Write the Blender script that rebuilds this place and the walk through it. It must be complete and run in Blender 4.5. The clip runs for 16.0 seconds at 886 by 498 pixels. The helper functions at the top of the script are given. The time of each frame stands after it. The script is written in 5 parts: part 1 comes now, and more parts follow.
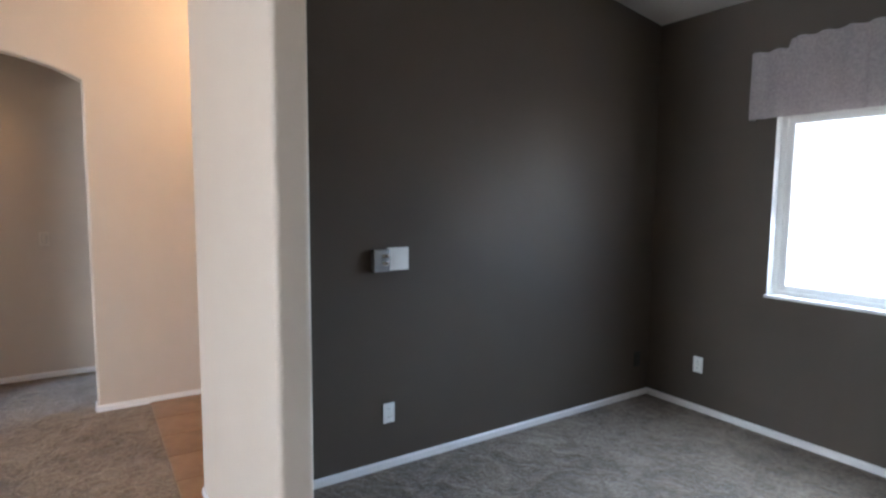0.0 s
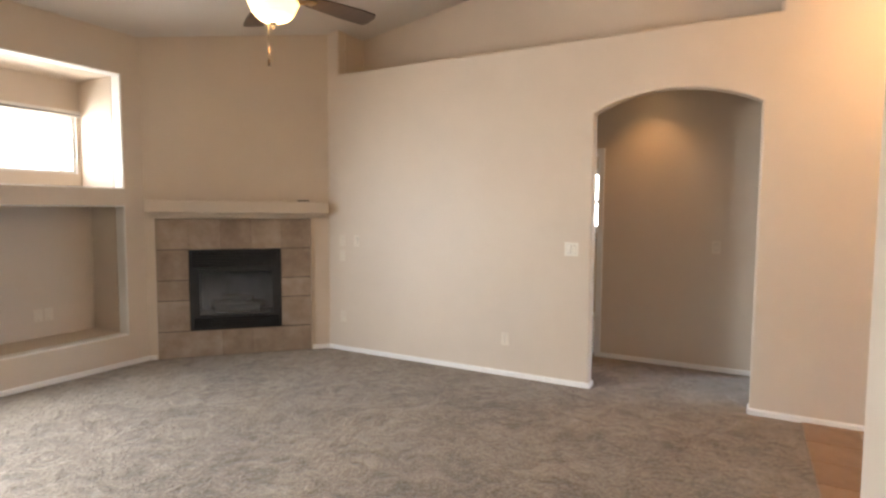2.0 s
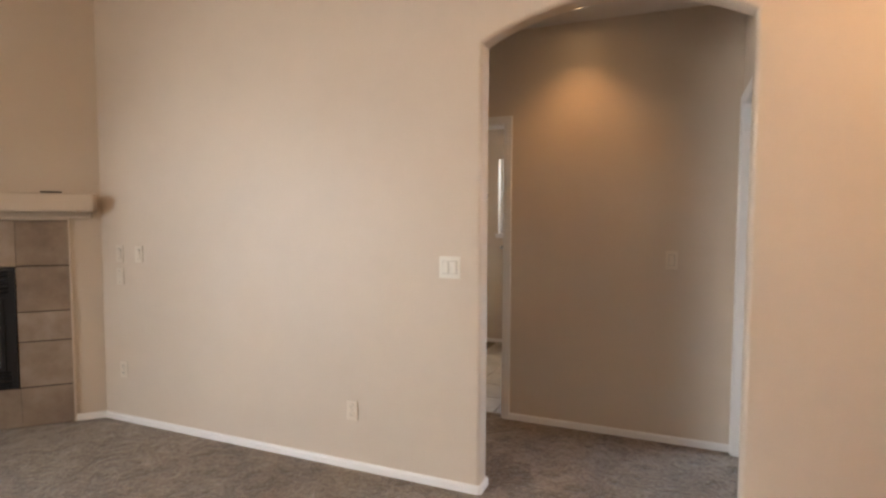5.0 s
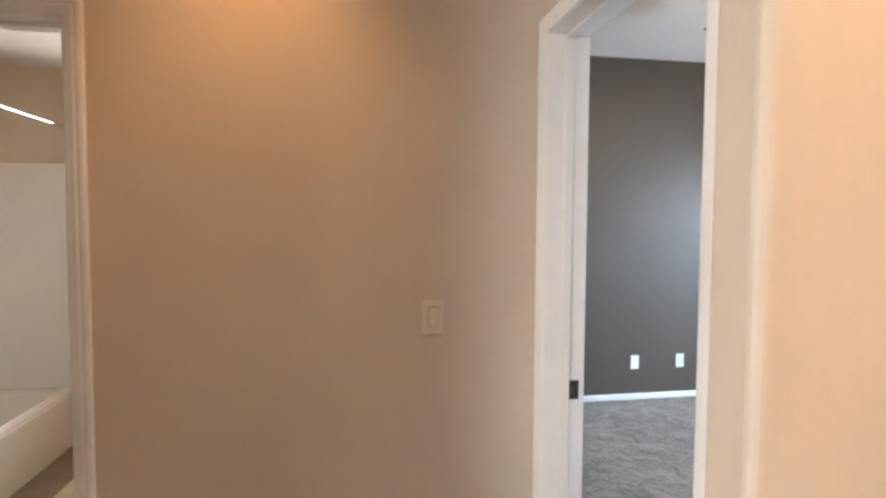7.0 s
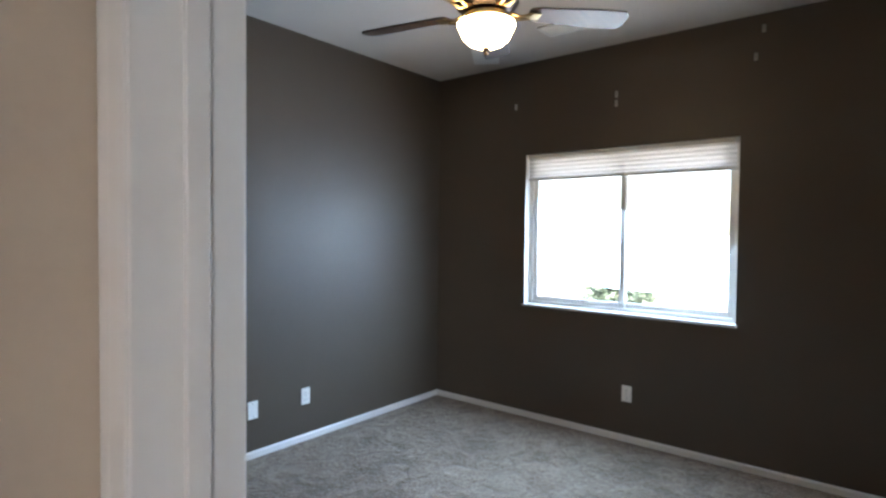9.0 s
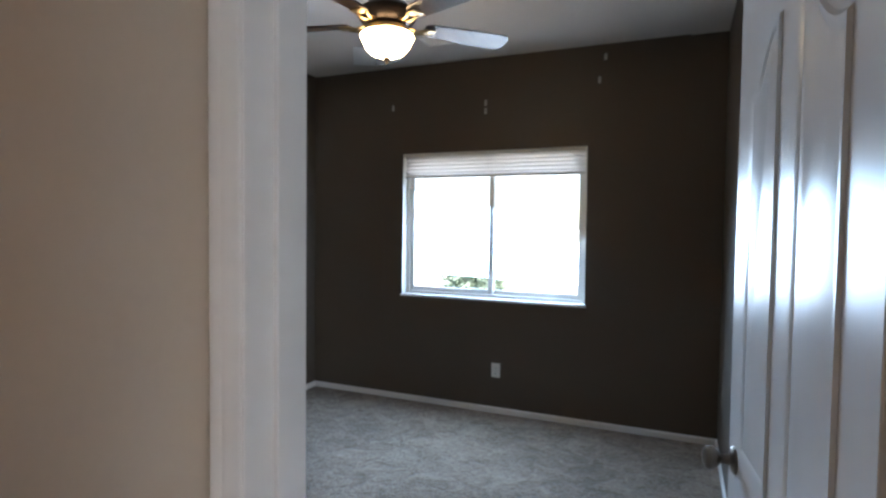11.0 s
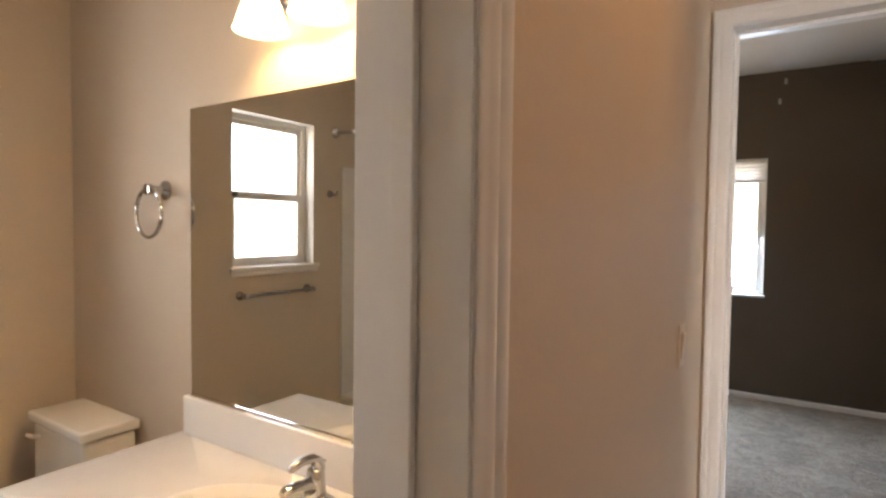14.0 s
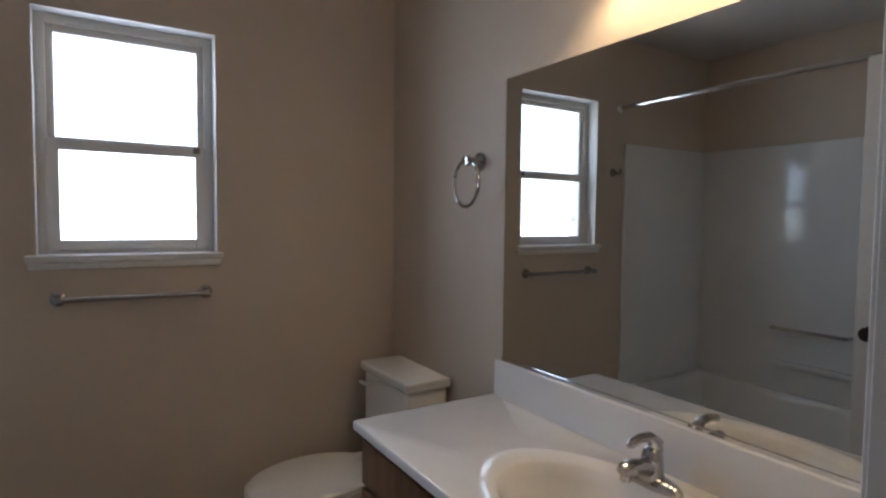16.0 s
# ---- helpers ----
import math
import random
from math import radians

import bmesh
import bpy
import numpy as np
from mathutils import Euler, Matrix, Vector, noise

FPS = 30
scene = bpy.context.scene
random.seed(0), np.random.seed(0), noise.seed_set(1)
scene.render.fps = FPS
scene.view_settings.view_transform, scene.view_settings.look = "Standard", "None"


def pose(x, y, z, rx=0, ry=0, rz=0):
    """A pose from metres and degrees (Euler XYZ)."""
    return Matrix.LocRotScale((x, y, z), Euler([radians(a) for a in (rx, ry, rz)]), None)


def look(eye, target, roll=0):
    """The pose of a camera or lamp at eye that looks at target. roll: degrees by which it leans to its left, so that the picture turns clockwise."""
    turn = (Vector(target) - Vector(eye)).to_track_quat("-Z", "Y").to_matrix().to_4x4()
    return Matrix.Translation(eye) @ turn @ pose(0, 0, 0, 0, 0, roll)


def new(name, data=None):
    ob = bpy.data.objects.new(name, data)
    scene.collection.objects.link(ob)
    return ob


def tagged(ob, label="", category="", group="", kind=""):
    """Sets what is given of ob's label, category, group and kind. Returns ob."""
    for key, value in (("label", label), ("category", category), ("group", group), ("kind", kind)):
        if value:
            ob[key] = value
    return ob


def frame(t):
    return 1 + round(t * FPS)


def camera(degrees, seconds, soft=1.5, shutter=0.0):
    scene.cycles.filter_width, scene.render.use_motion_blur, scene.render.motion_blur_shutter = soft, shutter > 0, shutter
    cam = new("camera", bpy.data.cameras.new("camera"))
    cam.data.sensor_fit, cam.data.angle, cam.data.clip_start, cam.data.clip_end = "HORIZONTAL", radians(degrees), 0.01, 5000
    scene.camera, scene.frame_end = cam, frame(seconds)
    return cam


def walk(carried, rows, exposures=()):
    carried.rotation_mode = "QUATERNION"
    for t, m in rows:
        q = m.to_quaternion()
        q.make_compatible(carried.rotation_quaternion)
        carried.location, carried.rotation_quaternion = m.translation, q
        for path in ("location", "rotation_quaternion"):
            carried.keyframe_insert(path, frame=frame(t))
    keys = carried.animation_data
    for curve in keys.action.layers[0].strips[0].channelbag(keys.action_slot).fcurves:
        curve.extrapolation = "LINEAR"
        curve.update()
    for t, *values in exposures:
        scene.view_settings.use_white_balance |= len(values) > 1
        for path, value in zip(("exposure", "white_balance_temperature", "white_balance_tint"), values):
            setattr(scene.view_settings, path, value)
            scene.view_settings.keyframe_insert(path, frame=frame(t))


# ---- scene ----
cam = camera(77.3, 16.0, soft=2.5, shutter=0.0)
PATH = [
    (0, (0.791, 0.423, 1.551), (1.873, 2.095, 1.365), 0.4),
    (0.5, (0.805, 0.414, 1.495), (1.295, 2.347, 1.34), 0.7),
    (1, (0.816, 0.353, 1.496), (0.763, 2.347, 1.346), 0.6),
    (1.5, (0.801, 0.294, 1.484), (0.261, 2.215, 1.35), 0.3),
    (2, (0.746, 0.309, 1.519), (-0.213, 2.058, 1.379), 0.3),
    (2.5, (0.699, 0.434, 1.545), (-0.588, 1.958, 1.405), 0.2),
    (3, (0.67, 0.616, 1.53), (-0.796, 1.97, 1.391), 0.1),
    (3.5, (0.682, 0.877, 1.484), (-0.799, 2.215, 1.347), -0.0),
    (4, (0.659, 1.21, 1.459), (-0.63, 2.734, 1.332), 0.0),
    (4.5, (0.61, 1.732, 1.46), (-0.408, 3.449, 1.336), 0.1),
    (5, (0.523, 2.312, 1.46), (-0.252, 4.152, 1.34), 0.2),
    (7.3, (0.209, 4.532, 1.505), (0.758, 6.452, 1.406), 0.3),
    (7.5, (0.208, 4.696, 1.505), (0.907, 6.567, 1.407), 0.3),
    (8, (0.258, 4.992, 1.533), (1.324, 6.681, 1.431), 0.8),
    (8.5, (0.437, 5.21, 1.494), (1.799, 6.673, 1.424), 1.1),
    (9, (0.608, 5.376, 1.496), (2.162, 6.634, 1.434), 0.6),
    (9.5, (0.705, 5.41, 1.504), (2.391, 6.483, 1.432), 0.5),
    (10, (0.681, 5.422, 1.502), (2.452, 6.347, 1.418), 0.6),
    (12.5, (-0.626, 5.589, 1.494), (1.225, 6.341, 1.417), 0.7),
    (13, (-0.790, 5.630, 1.485), (1.033, 6.450, 1.419), 0.6),
    (13.5, (-0.973, 5.686, 1.49), (0.776, 6.653, 1.416), 0.5),
    (14, (-1.077, 5.831, 1.49), (0.594, 6.927, 1.41), 0.7),
    (14.5, (-1.171, 5.903, 1.489), (0.403, 7.134, 1.405), 0.7),
    (15, (-1.267, 5.978, 1.481), (0.191, 7.345, 1.402), 0.9),
    (15.5, (-1.265, 6.039, 1.487), (0.009, 7.576, 1.365), 1.0),
    (16, (-1.172, 6.052, 1.394), (-0.115, 7.747, 1.289), 0.6),
]
EXPOSURES = [(0, 2.45, 5800, 10), (0.5, 2.6, 6700, 13), (1.0, 2.9, 7200, 12), (1.5, 2.85, 7300, 13), (2.0, 2.65, 6800, 10), (2.5, 2.04, 6000, 11), (3.0, 1.49, 5600, 11), (3.5, 1.33, 5500, 11), (4.0, 2.12, 6100, 13),
             (5.0, 2.48, 7000, 13), (7.3, 3.15, 7000, 13), (8.0, 2.82, 6500, 11), (9.0, 2.26, 6400, 10), (10.0, 1.97, 5900, 8), (12.5, 2.48, 7100, 15), (13.5, 2.93, 7800, 18), (14.0, 2.78, 7500, 16), (15.0, 2.22, 6200, 14), (16.0, 1.46, 5500, 11)]
walk(cam, [(t, look(e, g, r)) for t, e, g, r in PATH], EXPOSURES)

# ---- world, sun and lamps ----
world = bpy.data.worlds.new("sky")
world.use_nodes = True
scene.world = world
sky = world.node_tree.nodes.new("ShaderNodeTexSky")
sky.sky_type, sky.sun_disc, sky.sun_elevation, sky.sun_rotation = "NISHITA", False, radians(63), radians(180)
backg = world.node_tree.nodes["Background"]
backg.inputs[1].default_value = 0.15
world.node_tree.links.new(sky.outputs[0], backg.inputs[0])
sun_data = bpy.data.lights.new("sun", "SUN")
sun_data.energy, sun_data.angle, sun_data.color = 5.0, radians(0.5), (1, 0.95, 0.88)
sun = new("sun", sun_data)
sun.matrix_world = look((0, -12, 30), (0, 3, 0))

WARM = (1, 0.72, 0.42)


def lamp(name, kind, energy, m, color, size=0.1, size_y=0.0, spot=0, spread=180):
    d = bpy.data.lights.new(name, kind)
    d.energy, d.color = energy, color
    if kind == "AREA":
        d.shape, d.size, d.size_y, d.spread = "RECTANGLE", size, size_y, radians(spread)
    else:
        d.shadow_soft_size = size
    if spot:
        d.spot_size, d.spot_blend = radians(spot), 0.85
    ob = new(name, d)
    ob.matrix_world = m
    return ob


SKYBLUE = (0.66, 0.82, 1)
# the sky's light in the window openings, just outside the panes
lamp("skylight_living", "AREA", 37, look((-4.80, 0.62, 1.4), (-2.75, 0.75, 0.0)), (0.82, 0.91, 1), 1.1, 2.0, spread=156)
lamp("skylight_niche", "AREA", 3.2, look((-5.42, 2.87, 2.13), (0, 2.87, 1.7)), (0.95, 0.97, 1), 1.1, 0.5)
lamp("skylight_dining", "AREA", 9.5, look((4.78, 1.54, 1.30), (3.4, 1.3, 0.0)), SKYBLUE, 1.6, 0.75, spread=125)
lamp("skylight_bedroom", "AREA", 23, look((4.80, 6.91, 1.42), (3.1, 7.4, 0.05)), (0.47, 0.70, 1), 1.6, 0.98, spread=168)
lamp("skylight_bath", "AREA", 2.6, look((-1.055, 8.58, 1.68), (-1.055, 0, 1.0)), (0.86, 0.93, 1), 0.62, 0.92)
# lamps of the house
lamp("hall_downlight_bulb", "SPOT", 3.3, look((-0.08, 5.78, 2.70), (-0.08, 5.83, 0)), (1, 0.54, 0.23), 0.05, spot=105)
lamp("entry_lamp_bulb", "POINT", 5.2, pose(2.0, 4.25, 2.72), (1, 0.54, 0.22), 0.1)
lamp("fan_bulb", "POINT", 2.5, pose(-1.53, 2.55, 2.45), (1, 0.66, 0.34), 0.0)

# ---- materials ----


def nodes_of(name):
    m = bpy.data.materials.new(name)
    m.use_nodes = True
    return m, m.node_tree.nodes, m.node_tree.links, m.node_tree.nodes["Principled BSDF"]


def noise_node(nd, ln, scale, detail=4.0, rough=0.6, coords=None):
    n = nd.new("ShaderNodeTexNoise")
    n.inputs["Scale"].default_value, n.inputs["Detail"].default_value, n.inputs["Roughness"].default_value = scale, detail, rough
    if coords is not None:
        ln.new(coords, n.inputs["Vector"])
    return n


def ramp(nd, ln, src, stops):
    r = nd.new("ShaderNodeValToRGB")
    e = r.color_ramp.elements
    e[0].position, e[0].color = stops[0][0], (*stops[0][1], 1)
    e[1].position, e[1].color = stops[-1][0], (*stops[-1][1], 1)
    for p, c in stops[1:-1]:
        x = e.new(p)
        x.color = (*c, 1)
    ln.new(src, r.inputs[0])
    return r


def surface(name, col, rough, var=0.1, big=1.2, fine=120.0, bump=0.15, dist=0.002, metal=0.0, spec=0.5, fine_mix=0.5):
    """Paint, plaster, metal or plastic: broad unevenness, fine grain and relief."""
    m, nd, ln, b = nodes_of(name)
    co = nd.new("ShaderNodeTexCoord").outputs["Object"]
    a = noise_node(nd, ln, big, 5, 0.6, co)
    f = noise_node(nd, ln, fine, 3, 0.5, co)
    mix = nd.new("ShaderNodeMix")
    mix.inputs[0].default_value = fine_mix * 0.5
    ln.new(a.outputs[0], mix.inputs[2])
    ln.new(f.outputs[0], mix.inputs[3])
    lo, hi = [max(0, c * (1 - var)) for c in col], [min(1, c * (1 + var)) for c in col]
    r = ramp(nd, ln, mix.outputs[0], [(0.3, lo), (0.7, hi)])
    ln.new(r.outputs[0], b.inputs["Base Color"])
    rr = nd.new("ShaderNodeMapRange")
    rr.inputs[3].default_value, rr.inputs[4].default_value = rough * 0.85, min(1, rough * 1.15)
    ln.new(a.outputs[0], rr.inputs[0])
    ln.new(rr.outputs[0], b.inputs["Roughness"])
    b.inputs["Metallic"].default_value = metal
    b.inputs["Specular IOR Level"].default_value = spec
    if bump:
        bp = nd.new("ShaderNodeBump")
        bp.inputs["Strength"].default_value, bp.inputs["Distance"].default_value = bump, dist
        ln.new(f.outputs[0], bp.inputs["Height"])
        ln.new(bp.outputs[0], b.inputs["Normal"])
    return m


def carpet_material(name, dark, light):
    """Cut pile: brushed swirls, coarse tufts with the shade between them put into the colour, and fibre grain."""
    m, nd, ln, b = nodes_of(name)
    co = nd.new("ShaderNodeTexCoord").outputs["Object"]
    big = noise_node(nd, ln, 1.1, 4, 0.6, co)
    mid = noise_node(nd, ln, 6.0, 5, 0.62, co)
    mid.inputs["Distortion"].default_value = 1.1
    tuft = nd.new("ShaderNodeTexVoronoi")
    tuft.inputs["Scale"].default_value, tuft.inputs["Randomness"].default_value = 52.0, 1.0
    wob = noise_node(nd, ln, 24.0, 3, 0.6, co)
    mv = nd.new("ShaderNodeMix")
    mv.data_type = "VECTOR"
    mv.inputs[0].default_value = 0.06
    ln.new(co, mv.inputs[4])
    ln.new(wob.outputs[1], mv.inputs[5])
    ln.new(mv.outputs[1], tuft.inputs["Vector"])
    inv = nd.new("ShaderNodeMapRange")
    inv.inputs[1].default_value, inv.inputs[2].default_value = 0.0, 0.75
    inv.inputs[3].default_value, inv.inputs[4].default_value = 0.72, 0.22
    ln.new(tuft.outputs["Distance"], inv.inputs[0])
    fib = noise_node(nd, ln, 420.0, 2, 0.6, co)
    m1 = nd.new("ShaderNodeMix")
    m1.inputs[0].default_value = 0.58
    ln.new(big.outputs[0], m1.inputs[2])
    ln.new(mid.outputs[0], m1.inputs[3])
    # darkens the base colour between tufts, as painted shade in the pile
    m2 = nd.new("ShaderNodeMix")
    m2.inputs[0].default_value = 0.3
    ln.new(m1.outputs[0], m2.inputs[2])
    ln.new(inv.outputs[0], m2.inputs[3])
    r = ramp(nd, ln, m2.outputs[0], [(0.37, dark), (0.5, [(x + y) / 2 for x, y in zip(dark, light)]), (0.62, light)])
    ln.new(r.outputs[0], b.inputs["Base Color"])
    b.inputs["Roughness"].default_value = 0.95
    b.inputs["Specular IOR Level"].default_value = 0.15
    b.inputs["Sheen Weight"].default_value = 0.25
    prev = None
    for src, strength, dist in ((mid.outputs[0], 0.85, 0.04), (inv.outputs[0], 0.7, 0.012), (fib.outputs[0], 0.6, 0.003)):
        bp = nd.new("ShaderNodeBump")
        bp.inputs["Strength"].default_value, bp.inputs["Distance"].default_value = strength, dist
        ln.new(src, bp.inputs["Height"])
        if prev is not None:
            ln.new(prev.outputs[0], bp.inputs["Normal"])
        prev = bp
    ln.new(prev.outputs[0], b.inputs["Normal"])
    return m


def tile_material(name, cols, rough=0.35, scale=5.0):
    """Ceramic tile: clouded glaze, each tile a shade of its own."""
    m, nd, ln, b = nodes_of(name)
    co = nd.new("ShaderNodeTexCoord").outputs["Object"]
    a = noise_node(nd, ln, scale, 6, 0.65, co)
    info = nd.new("ShaderNodeObjectInfo")
    mx = nd.new("ShaderNodeMath")
    mx.operation = "MULTIPLY_ADD"
    mx.inputs[1].default_value, mx.inputs[2].default_value = 0.22, -0.11
    ln.new(info.outputs["Random"], mx.inputs[0])
    ad = nd.new("ShaderNodeMath")
    ln.new(a.outputs[0], ad.inputs[0])
    ln.new(mx.outputs[0], ad.inputs[1])
    r = ramp(nd, ln, ad.outputs[0], [(0.25, cols[0]), (0.5, cols[1]), (0.75, cols[2])])
    ln.new(r.outputs[0], b.inputs["Base Color"])
    b.inputs["Roughness"].default_value = rough
    bp = nd.new("ShaderNodeBump")
    bp.inputs["Strength"].default_value, bp.inputs["Distance"].default_value = 0.25, 0.003
    ln.new(a.outputs[0], bp.inputs["Height"])
    ln.new(bp.outputs[0], b.inputs["Normal"])
    return m


def wood_material(name, dark, light, rough=0.4, along=0):
    m, nd, ln, b = nodes_of(name)
    co = nd.new("ShaderNodeTexCoord").outputs["Object"]
    mp = nd.new("ShaderNodeMapping")
    sc = [22.0, 22.0, 22.0]
    sc[along] = 1.6
    mp.inputs["Scale"].default_value = sc
    ln.new(co, mp.inputs[0])
    a = noise_node(nd, ln, 1.6, 6, 0.65, mp.outputs[0])
    r = ramp(nd, ln, a.outputs[0], [(0.3, dark), (0.7, light)])
    ln.new(r.outputs[0], b.inputs["Base Color"])
    b.inputs["Roughness"].default_value = rough
    bp = nd.new("ShaderNodeBump")
    bp.inputs["Strength"].default_value, bp.inputs["Distance"].default_value = 0.2, 0.001
    ln.new(a.outputs[0], bp.inputs["Height"])
    ln.new(bp.outputs[0], b.inputs["Normal"])
    return m


def glowing(name, col, strength):
    m, nd, ln, b = nodes_of(name)
    b.inputs["Base Color"].default_value = (0.9, 0.87, 0.8, 1)
    b.inputs["Roughness"].default_value = 0.35
    b.inputs["Emission Color"].default_value = (*col, 1)
    b.inputs["Emission Strength"].default_value = strength
    return m


def glass_material(name, tint=(1, 1, 1), rough=0.0, ior=1.1):
    m, nd, ln, b = nodes_of(name)
    b.inputs["Base Color"].default_value = (*tint, 1)
    b.inputs["Transmission Weight"].default_value = 1.0
    b.inputs["Roughness"].default_value = rough
    b.inputs["IOR"].default_value = ior
    return m


def fabric_material(name, dark, light, translucent=0.35):
    m, nd, ln, b = nodes_of(name)
    co = nd.new("ShaderNodeTexCoord").outputs["Object"]
    a = noise_node(nd, ln, 60, 4, 0.7, co)
    wv = nd.new("ShaderNodeTexWave")
    wv.wave_type, wv.bands_direction = "BANDS", "Z"
    wv.inputs["Scale"].default_value, wv.inputs["Distortion"].default_value = 90.0, 1.5
    ln.new(co, wv.inputs["Vector"])
    r = ramp(nd, ln, a.outputs[0], [(0.3, dark), (0.7, light)])
    ln.new(r.outputs[0], b.inputs["Base Color"])
    b.inputs["Roughness"].default_value = 0.9
    bp = nd.new("ShaderNodeBump")
    bp.inputs["Strength"].default_value, bp.inputs["Distance"].default_value = 0.4, 0.002
    ln.new(wv.outputs[1], bp.inputs["Height"])
    ln.new(bp.outputs[0], b.inputs["Normal"])
    tr = nd.new("ShaderNodeBsdfTranslucent")
    ln.new(r.outputs[0], tr.inputs[0])
    mx = nd.new("ShaderNodeMixShader")
    mx.inputs[0].default_value = translucent
    out = nd["Material Output"]
    ln.new(b.outputs[0], mx.inputs[1])
    ln.new(tr.outputs[0], mx.inputs[2])
    ln.new(mx.outputs[0], out.inputs[0])
    return m


BEIGE = surface("beige_wall_paint", (0.60, 0.502, 0.402), 0.48, 0.05, 0.9, 75, 0.16, 0.003, spec=0.42, fine_mix=0.3)
DARK = surface("taupe_wall_paint", (0.095, 0.075, 0.057), 0.46, 0.08, 0.9, 75, 0.22, 0.003, spec=0.30, fine_mix=0.3)
CEIL = surface("ceiling_paint", (0.62, 0.57, 0.52), 0.9, 0.05, 0.8, 55, 0.5, 0.004, fine_mix=0.3)
TRIM = surface("white_trim_paint", (0.78, 0.755, 0.73), 0.42, 0.02, 2, 8, 0)
DOORWHITE = surface("white_door_enamel", (0.72, 0.71, 0.70), 0.25, 0.03, 3, 14, 0.10, 0.002)
REVEAL = surface("white_window_reveal", (0.74, 0.72, 0.68), 0.6, 0.04, 2, 75, 0.25, 0.002)
VINYL = surface("window_vinyl", (0.70, 0.67, 0.62), 0.4, 0.04, 3, 80, 0.05, 0.001)
PLATE = surface("white_plastic_plate", (0.80, 0.79, 0.76), 0.3, 0.03, 6, 90, 0.03, 0.0005)
ALMOND = surface("almond_plastic_plate", (0.665, 0.58, 0.475), 0.35, 0.03, 6, 90, 0.03, 0.0005)
IVORY = surface("ivory_plastic_plate", (0.74, 0.70, 0.62), 0.32, 0.03, 6, 90, 0.03, 0.0005)
# near-black; on the vanity's toe kick it stands for the shade of the recess
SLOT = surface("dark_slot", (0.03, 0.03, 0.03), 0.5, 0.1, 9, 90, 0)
CARPET = carpet_material("tan_carpet", (0.12, 0.086, 0.058), (0.355, 0.28, 0.208))
FIREGROUT = surface("dark_grout", (0.07, 0.05, 0.038), 0.9, 0.15, 6, 140, 0.4, 0.002)
GROUT = surface("grout", (0.22, 0.17, 0.12), 0.9, 0.15, 6, 140, 0.4, 0.002)
FIRETILE = tile_material("fireplace_tile", [(0.21, 0.15, 0.108), (0.30, 0.226, 0.17), (0.40, 0.32, 0.255)], 0.4, 4.5)
ENTRYTILE = tile_material("entry_tile", [(0.20, 0.11, 0.062), (0.29, 0.175, 0.105), (0.37, 0.245, 0.155)], 0.35, 4.5)
BATHTILE = tile_material("bath_floor_tile", [(0.35, 0.29, 0.22), (0.45, 0.38, 0.3), (0.55, 0.48, 0.4)], 0.4, 4.5)
BLACK = surface("black_fire_metal", (0.012, 0.012, 0.013), 0.42, 0.3, 5, 120, 0.1, 0.001)
SOOT = surface("sooty_firebrick", (0.09, 0.085, 0.08), 0.85, 0.4, 6, 60, 0.5, 0.004)
LOG = wood_material("ceramic_log", (0.02, 0.017, 0.015), (0.09, 0.075, 0.06), 0.9, 0)
DARKGLASS = glass_material("fire_glass", (0.75, 0.77, 0.8), 0.02, 1.6)
CHROME = surface("chrome", (0.75, 0.75, 0.76), 0.05, 0.04, 8, 200, 0, metal=1.0)
SATIN = surface("dark_polished_nickel", (0.48, 0.47, 0.46), 0.08, 0.06, 8, 200, 0, metal=1.0)
DARKCHROME = surface("faucet_chrome", (0.55, 0.54, 0.53), 0.05, 0.04, 8, 200, 0, metal=1.0)
SILVERBOX = surface("silver_plastic", (0.55, 0.55, 0.56), 0.25, 0.08, 8, 120, 0.02, 0.0005, metal=0.6)
BRONZE = surface("oil_rubbed_bronze", (0.045, 0.032, 0.025), 0.38, 0.25, 9, 120, 0.1, 0.001, metal=0.8)
BRASS = surface("tarnished_brass", (0.42, 0.31, 0.16), 0.34, 0.25, 30, 160, 0.1, 0.001, metal=1.0)
NICKEL = surface("aged_pewter", (0.23, 0.2, 0.17), 0.3, 0.2, 20, 160, 0.08, 0.001, metal=1.0)
BLADE = wood_material("walnut_blade", (0.02, 0.013, 0.009), (0.075, 0.043, 0.026), 0.3, 0)
CABINET = wood_material("oak_cabinet", (0.12, 0.062, 0.032), (0.26, 0.145, 0.078), 0.42, 2)
PORCELAIN = surface("porcelain", (0.82, 0.80, 0.76), 0.08, 0.02, 3, 40, 0)
MARBLE = surface("cultured_marble", (0.82, 0.795, 0.77), 0.07, 0.04, 3.5, 30, 0)
ACRYLIC = surface("tub_acrylic", (0.76, 0.755, 0.74), 0.09, 0.03, 2, 9, 0.10, 0.004)
MIRROR = surface("mirror_silver", (0.66, 0.67, 0.65), 0.008, 0.0, 3, 10, 0, metal=1.0)
GLASS = glass_material("window_glass")
GLOBE = glowing("lit_alabaster_glass", (1, 0.72, 0.40), 8.5)
AMBERGLOBE = glowing("lit_amber_glass", (1, 0.66, 0.20), 0.55)
SHADEGLASS = glowing("lit_frosted_glass", (1, 0.72, 0.38), 1.4)
LENS = glowing("lit_downlight", (1, 0.66, 0.34), 2.2)
SHADE = fabric_material("cellular_shade_fabric", (0.76, 0.75, 0.74), (0.82, 0.81, 0.80), 0.72)
SHADEDARK = fabric_material("grey_shade_fabric", (0.20, 0.18, 0.17), (0.28, 0.26, 0.25), 0.15)
VALANCE = fabric_material("striped_valance_fabric", (0.40, 0.35, 0.34), (0.58, 0.52, 0.50), 0.42)
